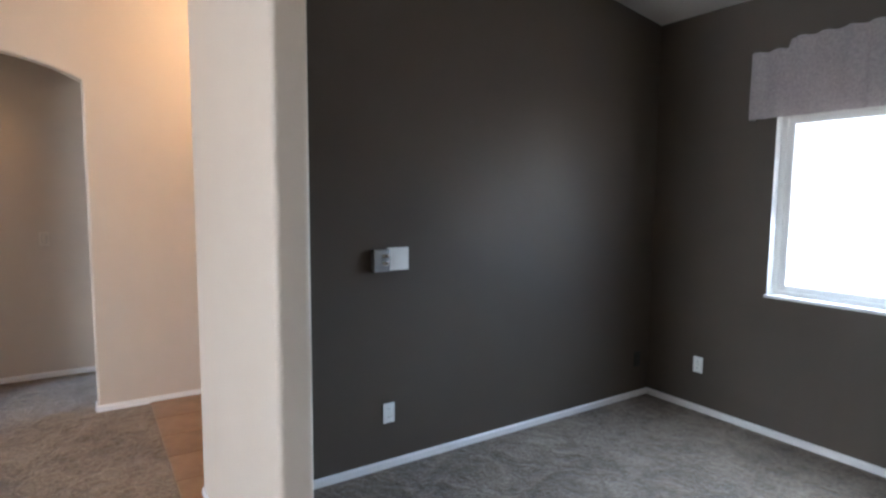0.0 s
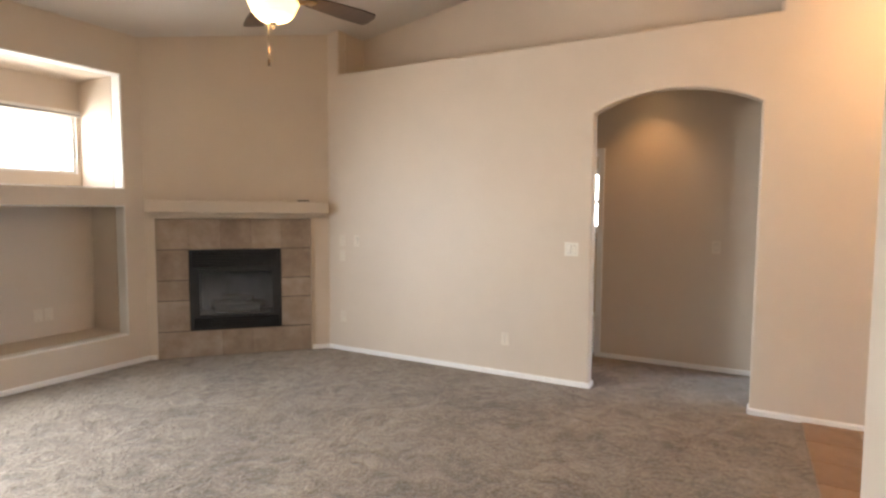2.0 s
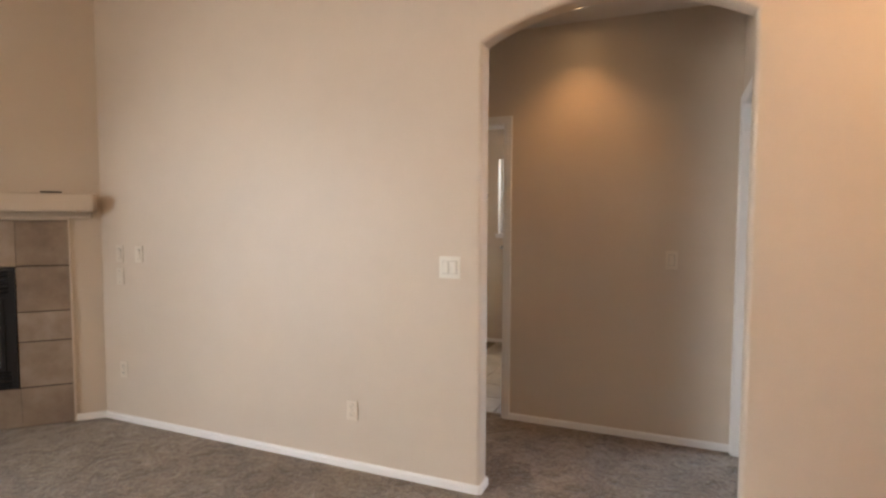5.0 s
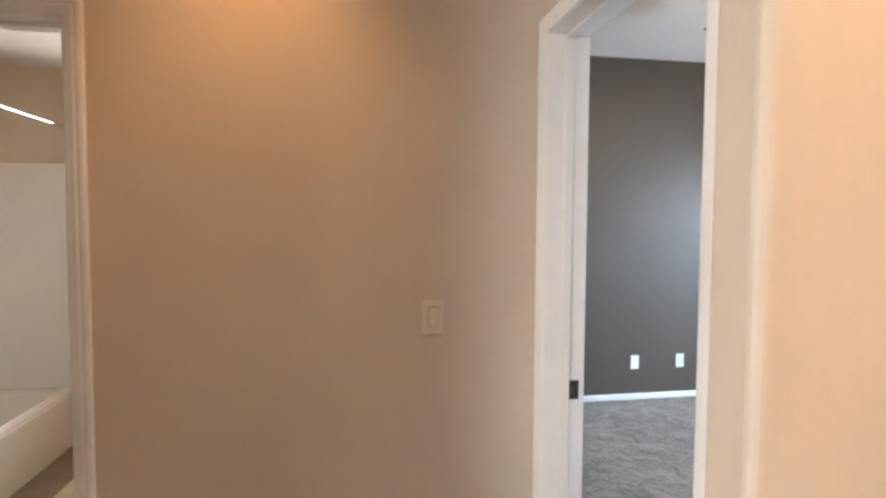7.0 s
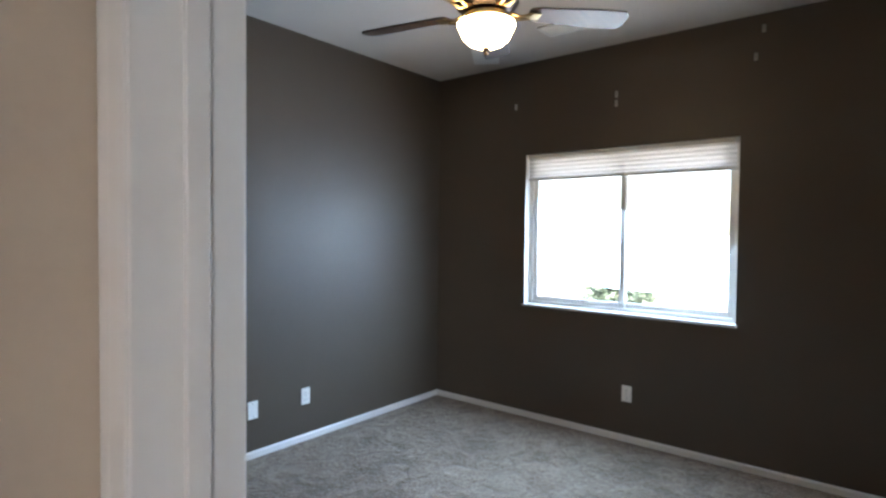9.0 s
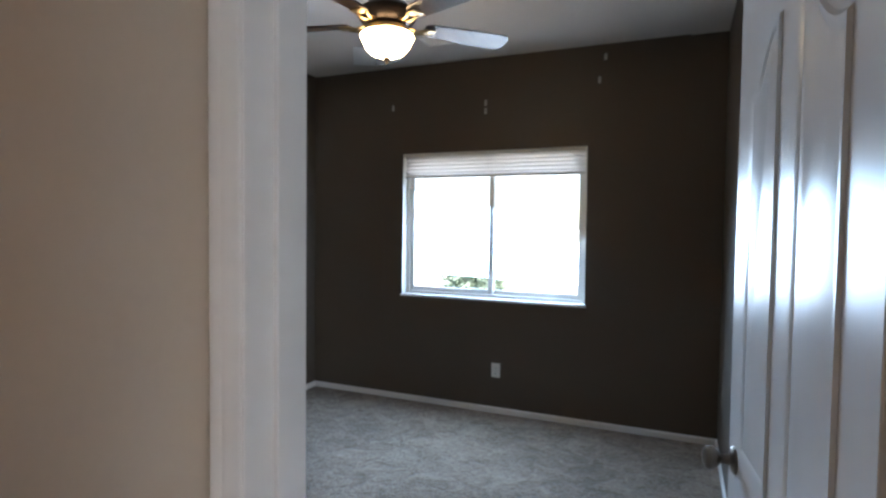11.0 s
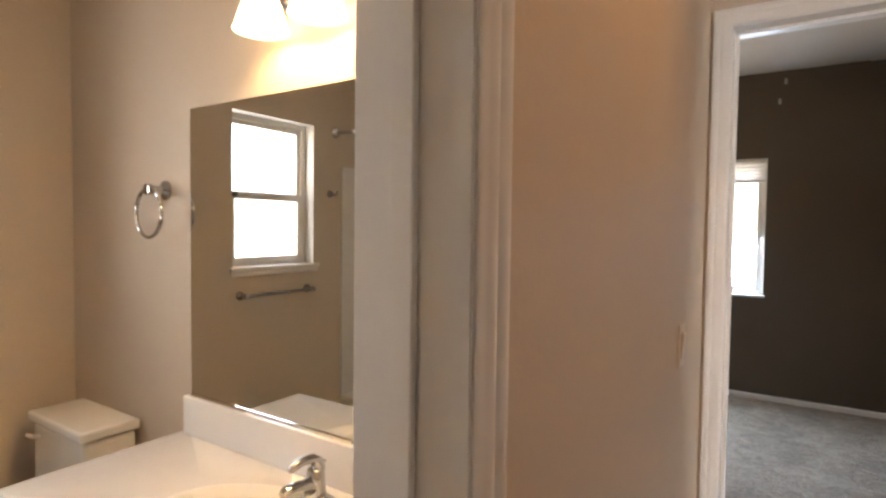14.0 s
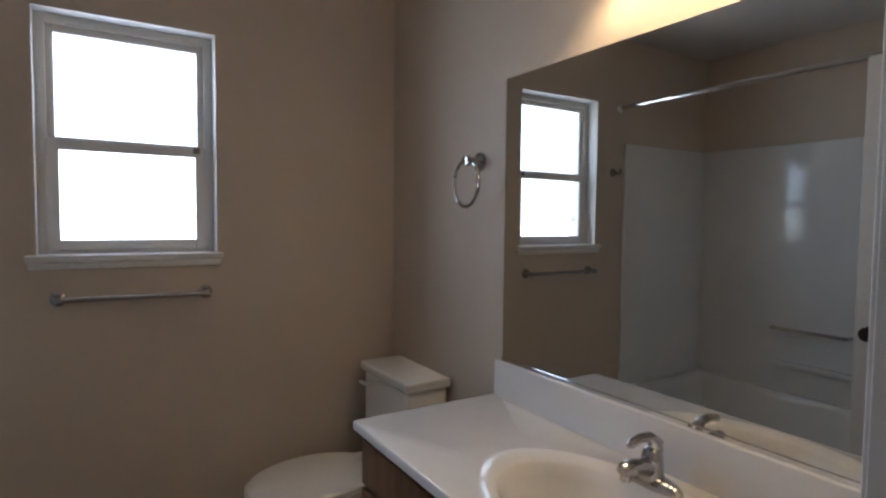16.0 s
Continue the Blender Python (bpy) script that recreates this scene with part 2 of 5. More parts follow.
GROUND = surface("pale_gravel", (0.64, 0.60, 0.53), 0.95, 0.25, 0.6, 30, 0.6, 0.02)
BLOCK = surface("block_wall", (0.6, 0.55, 0.49), 0.9, 0.12, 1.5, 40, 0.5, 0.01)
BARK = wood_material("bark", (0.09, 0.065, 0.045), (0.2, 0.15, 0.11), 0.9, 2)
LEAF = surface("leaf_green", (0.21, 0.26, 0.18), 0.6, 0.45, 8, 30, 0)
# darker tan that paints the shadow line around switch rockers
GAP = surface("painted_shadow_gap", (0.30, 0.26, 0.21), 0.6, 0.05, 9, 90, 0)
PATCH = surface("white_spackle", (0.40, 0.38, 0.36), 0.8, 0.05, 30, 200, 0.3, 0.002)

# ---- building helpers ----


def finish(bm, name, mats, smooth=35):
    me = bpy.data.meshes.new(name)
    bm.to_mesh(me)
    bm.free()
    for m in (mats if isinstance(mats, (list, tuple)) else [mats]):
        me.materials.append(m)
    if smooth:
        for p in me.polygons:
            p.use_smooth = True
        me.set_sharp_from_angle(angle=radians(smooth))
    return me


def part(name, bm, material, parent, label="", smooth=35):
    ob = new(name, finish(bm, name, material, smooth))
    ob.parent = parent
    if label:
        tagged(ob, label)
    return ob


def thing(name, label, category, m=None, group="", kind=""):
    ob = new(name)
    ob.empty_display_size = 0.1
    if m is not None:
        ob.matrix_world = m
    return tagged(ob, label, category, group, kind)


def setting(name, bm, mats, smooth=0, label="", category=""):
    return tagged(new(name, finish(bm, name, mats, smooth)), label, category, kind="structure")


def box(bm, x0, x1, y0, y1, z0, z1, bev=0.0, seg=2, m=None):
    vs = bmesh.ops.create_cube(bm, size=1)["verts"]
    bmesh.ops.scale(bm, vec=(x1 - x0, y1 - y0, z1 - z0), verts=vs)
    bmesh.ops.translate(bm, vec=((x0 + x1) / 2, (y0 + y1) / 2, (z0 + z1) / 2), verts=vs)
    if m is not None:
        bmesh.ops.transform(bm, matrix=m, verts=vs)
    if bev:
        es = list({e for v in vs for e in v.link_edges})
        bmesh.ops.bevel(bm, geom=es, offset=bev, segments=seg, affect="EDGES", profile=0.6)
    return bm


def one_box(*a, **k):
    return box(bmesh.new(), *a, **k)


def cyl(bm, p0, p1, r0, r1=None, seg=16):
    p0, p1 = Vector(p0), Vector(p1)
    d = p1 - p0
    m = Matrix.Translation((p0 + p1) / 2) @ d.to_track_quat("Z", "Y").to_matrix().to_4x4()
    bmesh.ops.create_cone(bm, cap_ends=True, segments=seg, radius1=r0, radius2=r0 if r1 is None else r1, depth=d.length, matrix=m)
    return bm


def lathe(bm, prof, seg=24, m=None, sx=1.0, sy=1.0):
    """A turned shape from (radius, height) rows about z."""
    rings = []
    for r, z in prof:
        if r < 1e-5:
            rings.append([bm.verts.new((0, 0, z))])
        else:
            rings.append([bm.verts.new((r * sx * math.cos(2 * math.pi * i / seg), r * sy * math.sin(2 * math.pi * i / seg), z)) for i in range(seg)])
    for a, b in zip(rings, rings[1:]):
        for i in range(seg):
            j = (i + 1) % seg
            if len(a) == 1 and len(b) > 1:
                bm.faces.new((a[0], b[i], b[j]))
            elif len(b) == 1 and len(a) > 1:
                bm.faces.new((a[i], a[j], b[0]))
            elif len(a) > 1:
                bm.faces.new((a[i], a[j], b[j], b[i]))
    bmesh.ops.recalc_face_normals(bm, faces=list(bm.faces))
    if m is not None:
        bmesh.ops.transform(bm, matrix=m, verts=[v for r in rings for v in r])
    return bm


def tube(bm, pts, r, seg=10, closed=False):
    pts = [Vector(p) for p in pts]
    n = len(pts)
    rings = []
    up = Vector((0.3, 0.2, 0.93)).normalized()
    for i, p in enumerate(pts):
        a = pts[(i - 1) % n] if closed or i else p
        b = pts[(i + 1) % n] if closed or i < n - 1 else p
        d = (b - a).normalized()
        s = d.cross(up)
        if s.length < 1e-3:
            s = d.cross(Vector((1, 0, 0)))
        s.normalize()
        u = s.cross(d)
        rr = r[i] if isinstance(r, (list, tuple)) else r
        rings.append([bm.verts.new(p + rr * (math.cos(2 * math.pi * k / seg) * s + math.sin(2 * math.pi * k / seg) * u)) for k in range(seg)])
    pairs = list(zip(rings, rings[1:])) + ([(rings[-1], rings[0])] if closed else [])
    for a, b in pairs:
        for k in range(seg):
            j = (k + 1) % seg
            bm.faces.new((a[k], a[j], b[j], b[k]))
    if not closed:
        bm.faces.new(rings[0][::-1])
        bm.faces.new(rings[-1])
    bmesh.ops.recalc_face_normals(bm, faces=list(bm.faces))
    return bm


def prism(bm, outline, holes, depth, bull=None, radius=0.02, seg=4):
    """A slab with its face in the x-z plane, from y 0 to depth, with holes through it. bull(u, z) picks the rims that are rounded."""
    edges = []
    for loop in (outline, *holes):
        vs = [bm.verts.new((u, 0, z)) for u, z in loop]
        edges += [bm.edges.new((vs[i], vs[i - 1])) for i in range(len(vs))]
    bmesh.ops.triangle_fill(bm, use_beauty=True, edges=edges)
    res = bmesh.ops.extrude_face_region(bm, geom=list(bm.faces))
    bmesh.ops.translate(bm, vec=(0, depth, 0), verts=[v for v in res["geom"] if isinstance(v, bmesh.types.BMVert)])
    bmesh.ops.recalc_face_normals(bm, faces=list(bm.faces))
    if bull:
        es = []
        for e in bm.edges:
            if len(e.link_faces) == 2 and e.calc_face_angle(0) > 1.2:
                a, b = e.verts[0].co, e.verts[1].co
                if abs(a.y - b.y) < 1e-5 and bull((a.x + b.x) / 2, (a.z + b.z) / 2):
                    es.append(e)
        if es:
            bmesh.ops.bevel(bm, geom=es, offset=radius, segments=seg, affect="EDGES", profile=0.5)
    return bm


SWAP = Matrix(((0, 1, 0, 0), (1, 0, 0, 0), (0, 0, 1, 0), (0, 0, 0, 1)))


def wall(name, axis, at, thick, outline, holes=(), mats=None, bull=None, radius=0.02):
    """A wall along x (its face at y = at) or along y (its face at x = at), with real thickness. mats: low side, high side, rims."""
    mats = mats or (BEIGE, BEIGE, BEIGE)
    bm = prism(bmesh.new(), outline, holes, thick, bull, radius)
    for f in bm.faces:
        f.material_index = 0 if f.normal.y < -0.9 else 1 if f.normal.y > 0.9 else 2
    if axis == "y":
        bmesh.ops.transform(bm, matrix=Matrix.Translation((at, 0, 0)) @ SWAP, verts=list(bm.verts))
        bmesh.ops.reverse_faces(bm, faces=list(bm.faces))
    else:
        bmesh.ops.translate(bm, vec=(0, at, 0), verts=list(bm.verts))
    return setting(name, bm, list(mats))


def rect(a, b, c, d):
    return [(a, c), (b, c), (b, d), (a, d)]


# ---- plan ----
XW, XE = -4.47, 4.515             # west and east house walls, inner faces
YA, YB = 4.99, 5.11               # arch wall
YD = 3.16                         # dark wall of the dining room
HN, HE = 6.105, 0.872             # hall: north and east faces
BX, BS, BN, BZ = 1.012, 5.21, 8.592, 2.857   # bedroom west, south, north, ceiling
TE, TN, TZ = 0.005, 8.381, 2.5     # bathroom east, north, ceiling
HZ = 2.74                         # hall ceiling
RX, RZ = -0.97, 3.744             # ridge of the vaulted ceiling


def vault(x):
    return RZ - 0.165 * (RX - x) if x < RX else RZ - 0.163 * (x - RX)


A0, A1, ASP, AAP = -0.395, 0.81, 2.322, 2.472
acx, arise, ahalf = (A0 + A1) / 2, AAP - ASP, (A1 - A0) / 2
arad = (ahalf ** 2 + arise ** 2) / (2 * arise)
aang = math.asin(ahalf / arad)
arc = [(acx + arad * math.sin(a), AAP - arad + arad * math.cos(a)) for a in [aang * (1 - 2 * i / 20) for i in range(21)]]
S0, S1, SZ = -3.087, 0.914, 2.943     # plant shelf above the arch wall

# living room side
wall("wall_north", "x", YA, YB - YA,
     [(XW - 0.15, 0), (A0, 0)] + arc[::-1] + [(A1, 0), (XE, 0), (XE, vault(XE)), (S1, vault(S1) + 0.01), (S1, SZ), (S0, SZ), (S0, vault(S0) + 0.01), (XW - 0.15, vault(XW - 0.15))],
     bull=lambda u, z: (A0 - 0.01 < u < A1 + 0.01 and 0.005 < z < 2.6) or (S0 - 0.01 < u < S1 + 0.01 and z > 2.6 and z < vault(u) - 0.03))
wall("wall_shelf_back", "x", 5.42, 0.05, [(S0, SZ), (S1, SZ), (S1, vault(S1)), (RX, RZ), (S0, vault(S0))])
wall("wall_shelf_end_1", "y", S0 - 0.05, 0.05, rect(YB, 5.47, SZ, 3.45))
wall("wall_shelf_end_2", "y", S1, 0.05, rect(YB, 5.47, SZ, 3.5))
setting("plant_shelf", one_box(S0 - 0.05, S1 + 0.05, YB, 5.47, SZ - 0.06, SZ), BEIGE)
wall("wall_dining", "x", YD, 0.12, [(1.364, 0), (XE, 0), (XE, vault(XE)), (1.364, vault(1.364))], (), (DARK, BEIGE, BEIGE))
wall("wall_stub", "y", 1.251, 0.113, rect(2.038, 3.40, 0, vault(1.36)), (), (BEIGE, DARK, BEIGE), bull=lambda u, z: u < 2.05 and z > 0.01)
wall("wall_east", "y", XE, 0.15, rect(-3.0, 8.75, 0, 2.9), [rect(0.8, 2.28, 0.925, 2.1), rect(6.135, 7.685, 0.914, 2.12)], (DARK, BLOCK, REVEAL))
LW0, LW1, LWZ0, LWZ1 = -0.10, 2.03, 0.36, 2.415
wall("wall_west", "y", XW - 0.15, 0.15, rect(-3.0, YA, 0, vault(XW)),
     [rect(LW0, LW1, LWZ0, LWZ1), rect(2.285, 3.49, 0.305, 1.535), rect(2.285, 3.49, 1.715, 2.77)], (BLOCK, BEIGE, REVEAL),
     bull=lambda u, z: LW0 - 0.01 < u < 3.6 and 0.1 < z < 2.9, radius=0.018)
wall("wall_south", "x", -3.15, 0.15, [(XW, 0), (XE, 0), (XE, vault(XE)), (RX, RZ), (XW, vault(XW))])
# media niches, boxed out behind the west wall
bm = bmesh.new()
box(bm, -5.08, -5.03, 2.235, 3.54, 0.255, 1.585)
box(bm, -5.03, XW - 0.15, 2.235, 2.285, 0.255, 1.585)
box(bm, -5.03, XW - 0.15, 3.49, 3.54, 0.255, 1.585)
box(bm, -5.03, XW - 0.15, 2.285, 3.49, 0.255, 0.305)
box(bm, -5.03, XW - 0.15, 2.285, 3.49, 1.535, 1.585)
setting("wall_niche_1", bm, BEIGE)
wall("wall_niche_2", "y", -5.31, 0.15, rect(2.235, 3.54, 1.665, 2.82), [rect(2.32, 3.455, 1.86, 2.43)], (BLOCK, BEIGE, REVEAL))
bm = bmesh.new()
box(bm, -5.16, XW - 0.15, 2.235, 2.285, 1.665, 2.82)
box(bm, -5.16, XW - 0.15, 3.49, 3.54, 1.665, 2.82)
box(bm, -5.16, XW - 0.15, 2.285, 3.49, 1.665, 1.715)
box(bm, -5.16, XW - 0.15, 2.285, 3.49, 2.77, 2.82)
setting("wall_niche_3", bm, BEIGE)
# corner wall of the fireplace: u along it, v out of it
FA, FB = Vector((XW, 3.69, 0)), Vector((-3.235, YA, 0))
fu = (FB - FA).normalized()
fm = Matrix.Translation(FA) @ Matrix(((fu.x, -fu.y, 0, 0), (fu.y, fu.x, 0, 0), (0, 0, 1, 0), (0, 0, 0, 1)))
FL = (FB - FA).length
bm = prism(bmesh.new(), [(0, 0), (0.392, 0), (FL, 0), (FL, vault(FB.x)), (0, vault(FA.x))], [rect(0.40, 1.282, 0.285, 1.10)], 0.03)
bmesh.ops.transform(bm, matrix=fm, verts=list(bm.verts))
setting("wall_fireplace", bm, BEIGE)
# ceilings
bm = bmesh.new()
for x0, x1 in ((XW - 0.15, RX), (RX, XE)):
    vs = [bm.verts.new((x, y, vault(x) + dz)) for dz in (0, 0.12) for x, y in ((x0, -3.15), (x1, -3.15), (x1, 5.45), (x0, 5.45))]
    for f in ((0, 1, 2, 3), (7, 6, 5, 4), (0, 4, 5, 1), (1, 5, 6, 2), (2, 6, 7, 3), (3, 7, 4, 0)):
        bm.faces.new([vs[i] for i in f])
bmesh.ops.recalc_face_normals(bm, faces=list(bm.faces))
setting("ceiling_living", bm, CEIL)
setting("ceiling_bedroom", one_box(BX, XE + 0.1, BS, BN + 0.1, BZ, BZ + 0.1), CEIL)
setting("ceiling_hall", one_box(-2.6, HE, YB, HN, HZ, HZ + 0.1), CEIL)
setting("ceiling_bath", one_box(-2.5, TE + 0.1, HN + 0.13, TN + 0.1, TZ, TZ + 0.1), CEIL)
# hall
BD0, BD1, DZ = -1.47, -0.608, 2.10        # bathroom door opening
ED0, ED1, EZ = 5.208, 6.046, 2.125        # bedroom door opening
wall("wall_hall_north", "x", HN, 0.148, [(-2.6, 0), (BD0, 0), (BD0, DZ), (BD1, DZ), (BD1, 0), (BX, 0), (BX, 2.9), (-2.6, 2.9)])
wall("wall_hall_east", "y", HE, BX - HE, [(YB, 0), (ED0, 0), (ED0, EZ), (ED1, EZ), (ED1, 0), (HN, 0), (HN, 2.9), (YB, 2.9)], (), (BEIGE, DARK, TRIM))
wall("wall_hall_west", "y", -2.6, 0.1, rect(YB, HN, 0, 2.8))
# bedroom
wall("wall_bedroom_west", "y", BX - 0.11, 0.11, rect(HN + 0.148, BN, 0, 2.9), (), (BEIGE, DARK, DARK))
wall("wall_bedroom_north", "x", BN, 0.12, rect(BX - 0.11, XE, 0, 2.9), (), (DARK, BLOCK, DARK))
wall("wall_bedroom_south", "x", YB, BS - YB, rect(BX, XE, 0, 2.9), (), (DARK, DARK, DARK))
# bathroom
BW = (-1.350, -0.772, 1.25, 2.10)
wall("wall_bath_north", "x", TN, 0.15, rect(-2.505, TE + 0.1, 0, 2.6), [rect(*BW)], (BEIGE, BLOCK, REVEAL))
wall("wall_bath_east", "y", TE, 0.1, rect(HN + 0.148, TN, 0, 2.6))
wall("wall_bath_west", "y", -2.505, 0.1, rect(HN + 0.148, TN, 0, 2.6))
wall("wall_bath_tub_end", "x", 6.76, 0.1, rect(-2.405, -1.635, 0, 2.6))

# floors: one carpet sheet through living room, dining room, hall and bedroom
floor = setting("floor", one_box(XW - 0.6, XE, -3.1, BN, -0.12, 0), CARPET, label="worn tan cut-pile carpet", category="carpet")
entry_floor = setting("floor_entry", one_box(1.14, XE, YD + 0.12, YA, 0.0, 0.004), GROUT)
bath_floor = setting("floor_bath", one_box(-2.405, TE, HN + 0.02, TN, 0.0, 0.004), GROUT)

# ---- trim: baseboards and casings ----


def baseboard(name, pts, h=0.047, t=0.012):
    """A run of baseboard with an eased top along floor points; the room lies to the left of the run."""
    bm = bmesh.new()
    for (x0, y0), (x1, y1) in zip(pts, pts[1:]):
        d = Vector((x1 - x0, y1 - y0, 0))
        n = Vector((-d.y, d.x, 0)).normalized()
        prof = [(0, 0), (t, 0), (t, h - 0.012), (t * 0.55, h - 0.003), (0, h)]
        a = [bm.verts.new(Vector((x0, y0, z)) + n * k) for k, z in prof]
        b = [bm.verts.new(Vector((x1, y1, z)) + n * k) for k, z in prof]
        for i in range(5):
            j = (i + 1) % 5
            bm.faces.new((a[i], a[j], b[j], b[i]))
        bm.faces.new(a)
        bm.faces.new(b[::-1])
    bmesh.ops.recalc_face_normals(bm, faces=list(bm.faces))
    return setting(name, bm, TRIM)


fpt = lambda u, v=0.0: tuple((fm @ Vector((u, -v, 0)))[:2])
baseboard("baseboard_1", [(XE, 3.28), (XE, YA), (A1, YA), (A1, YB)])
baseboard("baseboard_2", [(A0, YB), (A0, YA), (-3.235, YA), fpt(1.605)])
baseboard("baseboard_3", [fpt(0.085), (XW, 3.69), (XW, -3.0), (XE, -3.0), (XE, YD), (1.364, YD), (1.364, 2.038), (1.251, 2.038), (1.251, 3.40), (1.364, 3.40), (1.364, YD + 0.12), (XE, YD + 0.12)])
baseboard("baseboard_4", [(HE, ED1 + 0.052), (HE, HN), (BD1 + 0.057, HN)])
baseboard("baseboard_5", [(BD0 - 0.06, HN), (-2.5, HN), (-2.5, YB), (A0, YB)])
baseboard("baseboard_6", [(A1, YB), (HE, YB), (HE, ED0 - 0.052)])
baseboard("baseboard_7", [(BX + 0.016, BS), (XE, BS), (XE, BN), (BX, BN), (BX, ED1 + 0.064)])
baseboard("baseboard_8", [(TE, 7.60), (TE, TN), (-1.58, TN)])


def casing(name, axis, face, out, a, b, top, w=0.062, t=0.016):
    """A moulded door casing on a wall face: one colonial profile run up, across and down with mitred corners. out: the side it stands off to."""
    bm = bmesh.new()
    prof = [(0, 0), (0, 0.36), (0.06, 0.5), (0.2, 0.54), (0.3, 0.62), (0.4, 0.76), (0.5, 0.8), (0.58, 0.72), (0.66, 0.86), (0.76, 0.98), (0.92, 1.0), (0.985, 0.86), (1, 0)]
    rings = []
    for side, foot in ((a, True), (a, False), (b, False), (b, True)):
        sg = -1 if side == a else 1
        ring = []
        for u, v in prof:
            h, d, z = side + sg * u * w, face + out * v * t, 0.0 if foot else top + u * w
            ring.append(bm.verts.new((h, d, z) if axis == "x" else (d, h, z)))
        rings.append(ring)
    n = len(prof)
    for p, q in zip(rings, rings[1:]):
        for i in range(n):
            bm.faces.new((p[i], p[(i + 1) % n], q[(i + 1) % n], q[i]))
    bm.faces.new(rings[0])
    bm.faces.new(rings[-1][::-1])
    bmesh.ops.recalc_face_normals(bm, faces=list(bm.faces))
    return setting(name, bm, TRIM, 40)


def jamb(name, axis, f0, f1, a, b, top, t=0.016):
    """The lining of a door opening with its stop."""
    bm = bmesh.new()
    s0, s1 = f0 + (f1 - f0) * 0.42, f0 + (f1 - f0) * 0.42 + 0.03
    for x0, x1, z0, z1, g0, g1 in ((a, a + t, 0, top, f0, f1), (b - t, b, 0, top, f0, f1), (a + t, b - t, top - t, top, f0, f1),
                                   (a + t, a + t + 0.011, 0, top - t, s0, s1), (b - t - 0.011, b - t, 0, top - t, s0, s1), (a + t, b - t, top - t - 0.011, top - t, s0, s1)):
        if axis == "x":
            box(bm, x0, x1, g0, g1, z0, z1, 0.0015, 1)
        else:
            box(bm, g0, g1, x0, x1, z0, z1, 0.0015, 1)
    return setting(name, bm, TRIM, 35)


casing("trim_bath_door_hall", "x", HN, -1, BD0, BD1, DZ, 0.058)
casing("trim_bath_door_inside", "x", HN + 0.148, 1, BD0, BD1, DZ)
jamb("trim_bath_door_lining", "x", HN - 0.002, HN + 0.150, BD0 - 0.012, BD1 + 0.012, DZ + 0.012)
casing("trim_bedroom_door_hall", "y", HE, -1, ED0, ED1, EZ, 0.05)
casing("trim_bedroom_door_inside", "y", BX, 1, ED0, ED1, EZ)
jamb("trim_bedroom_door_lining", "y", HE - 0.002, BX + 0.002, ED0 - 0.012, ED1 + 0.012, EZ + 0.012)

# ---- doors ----


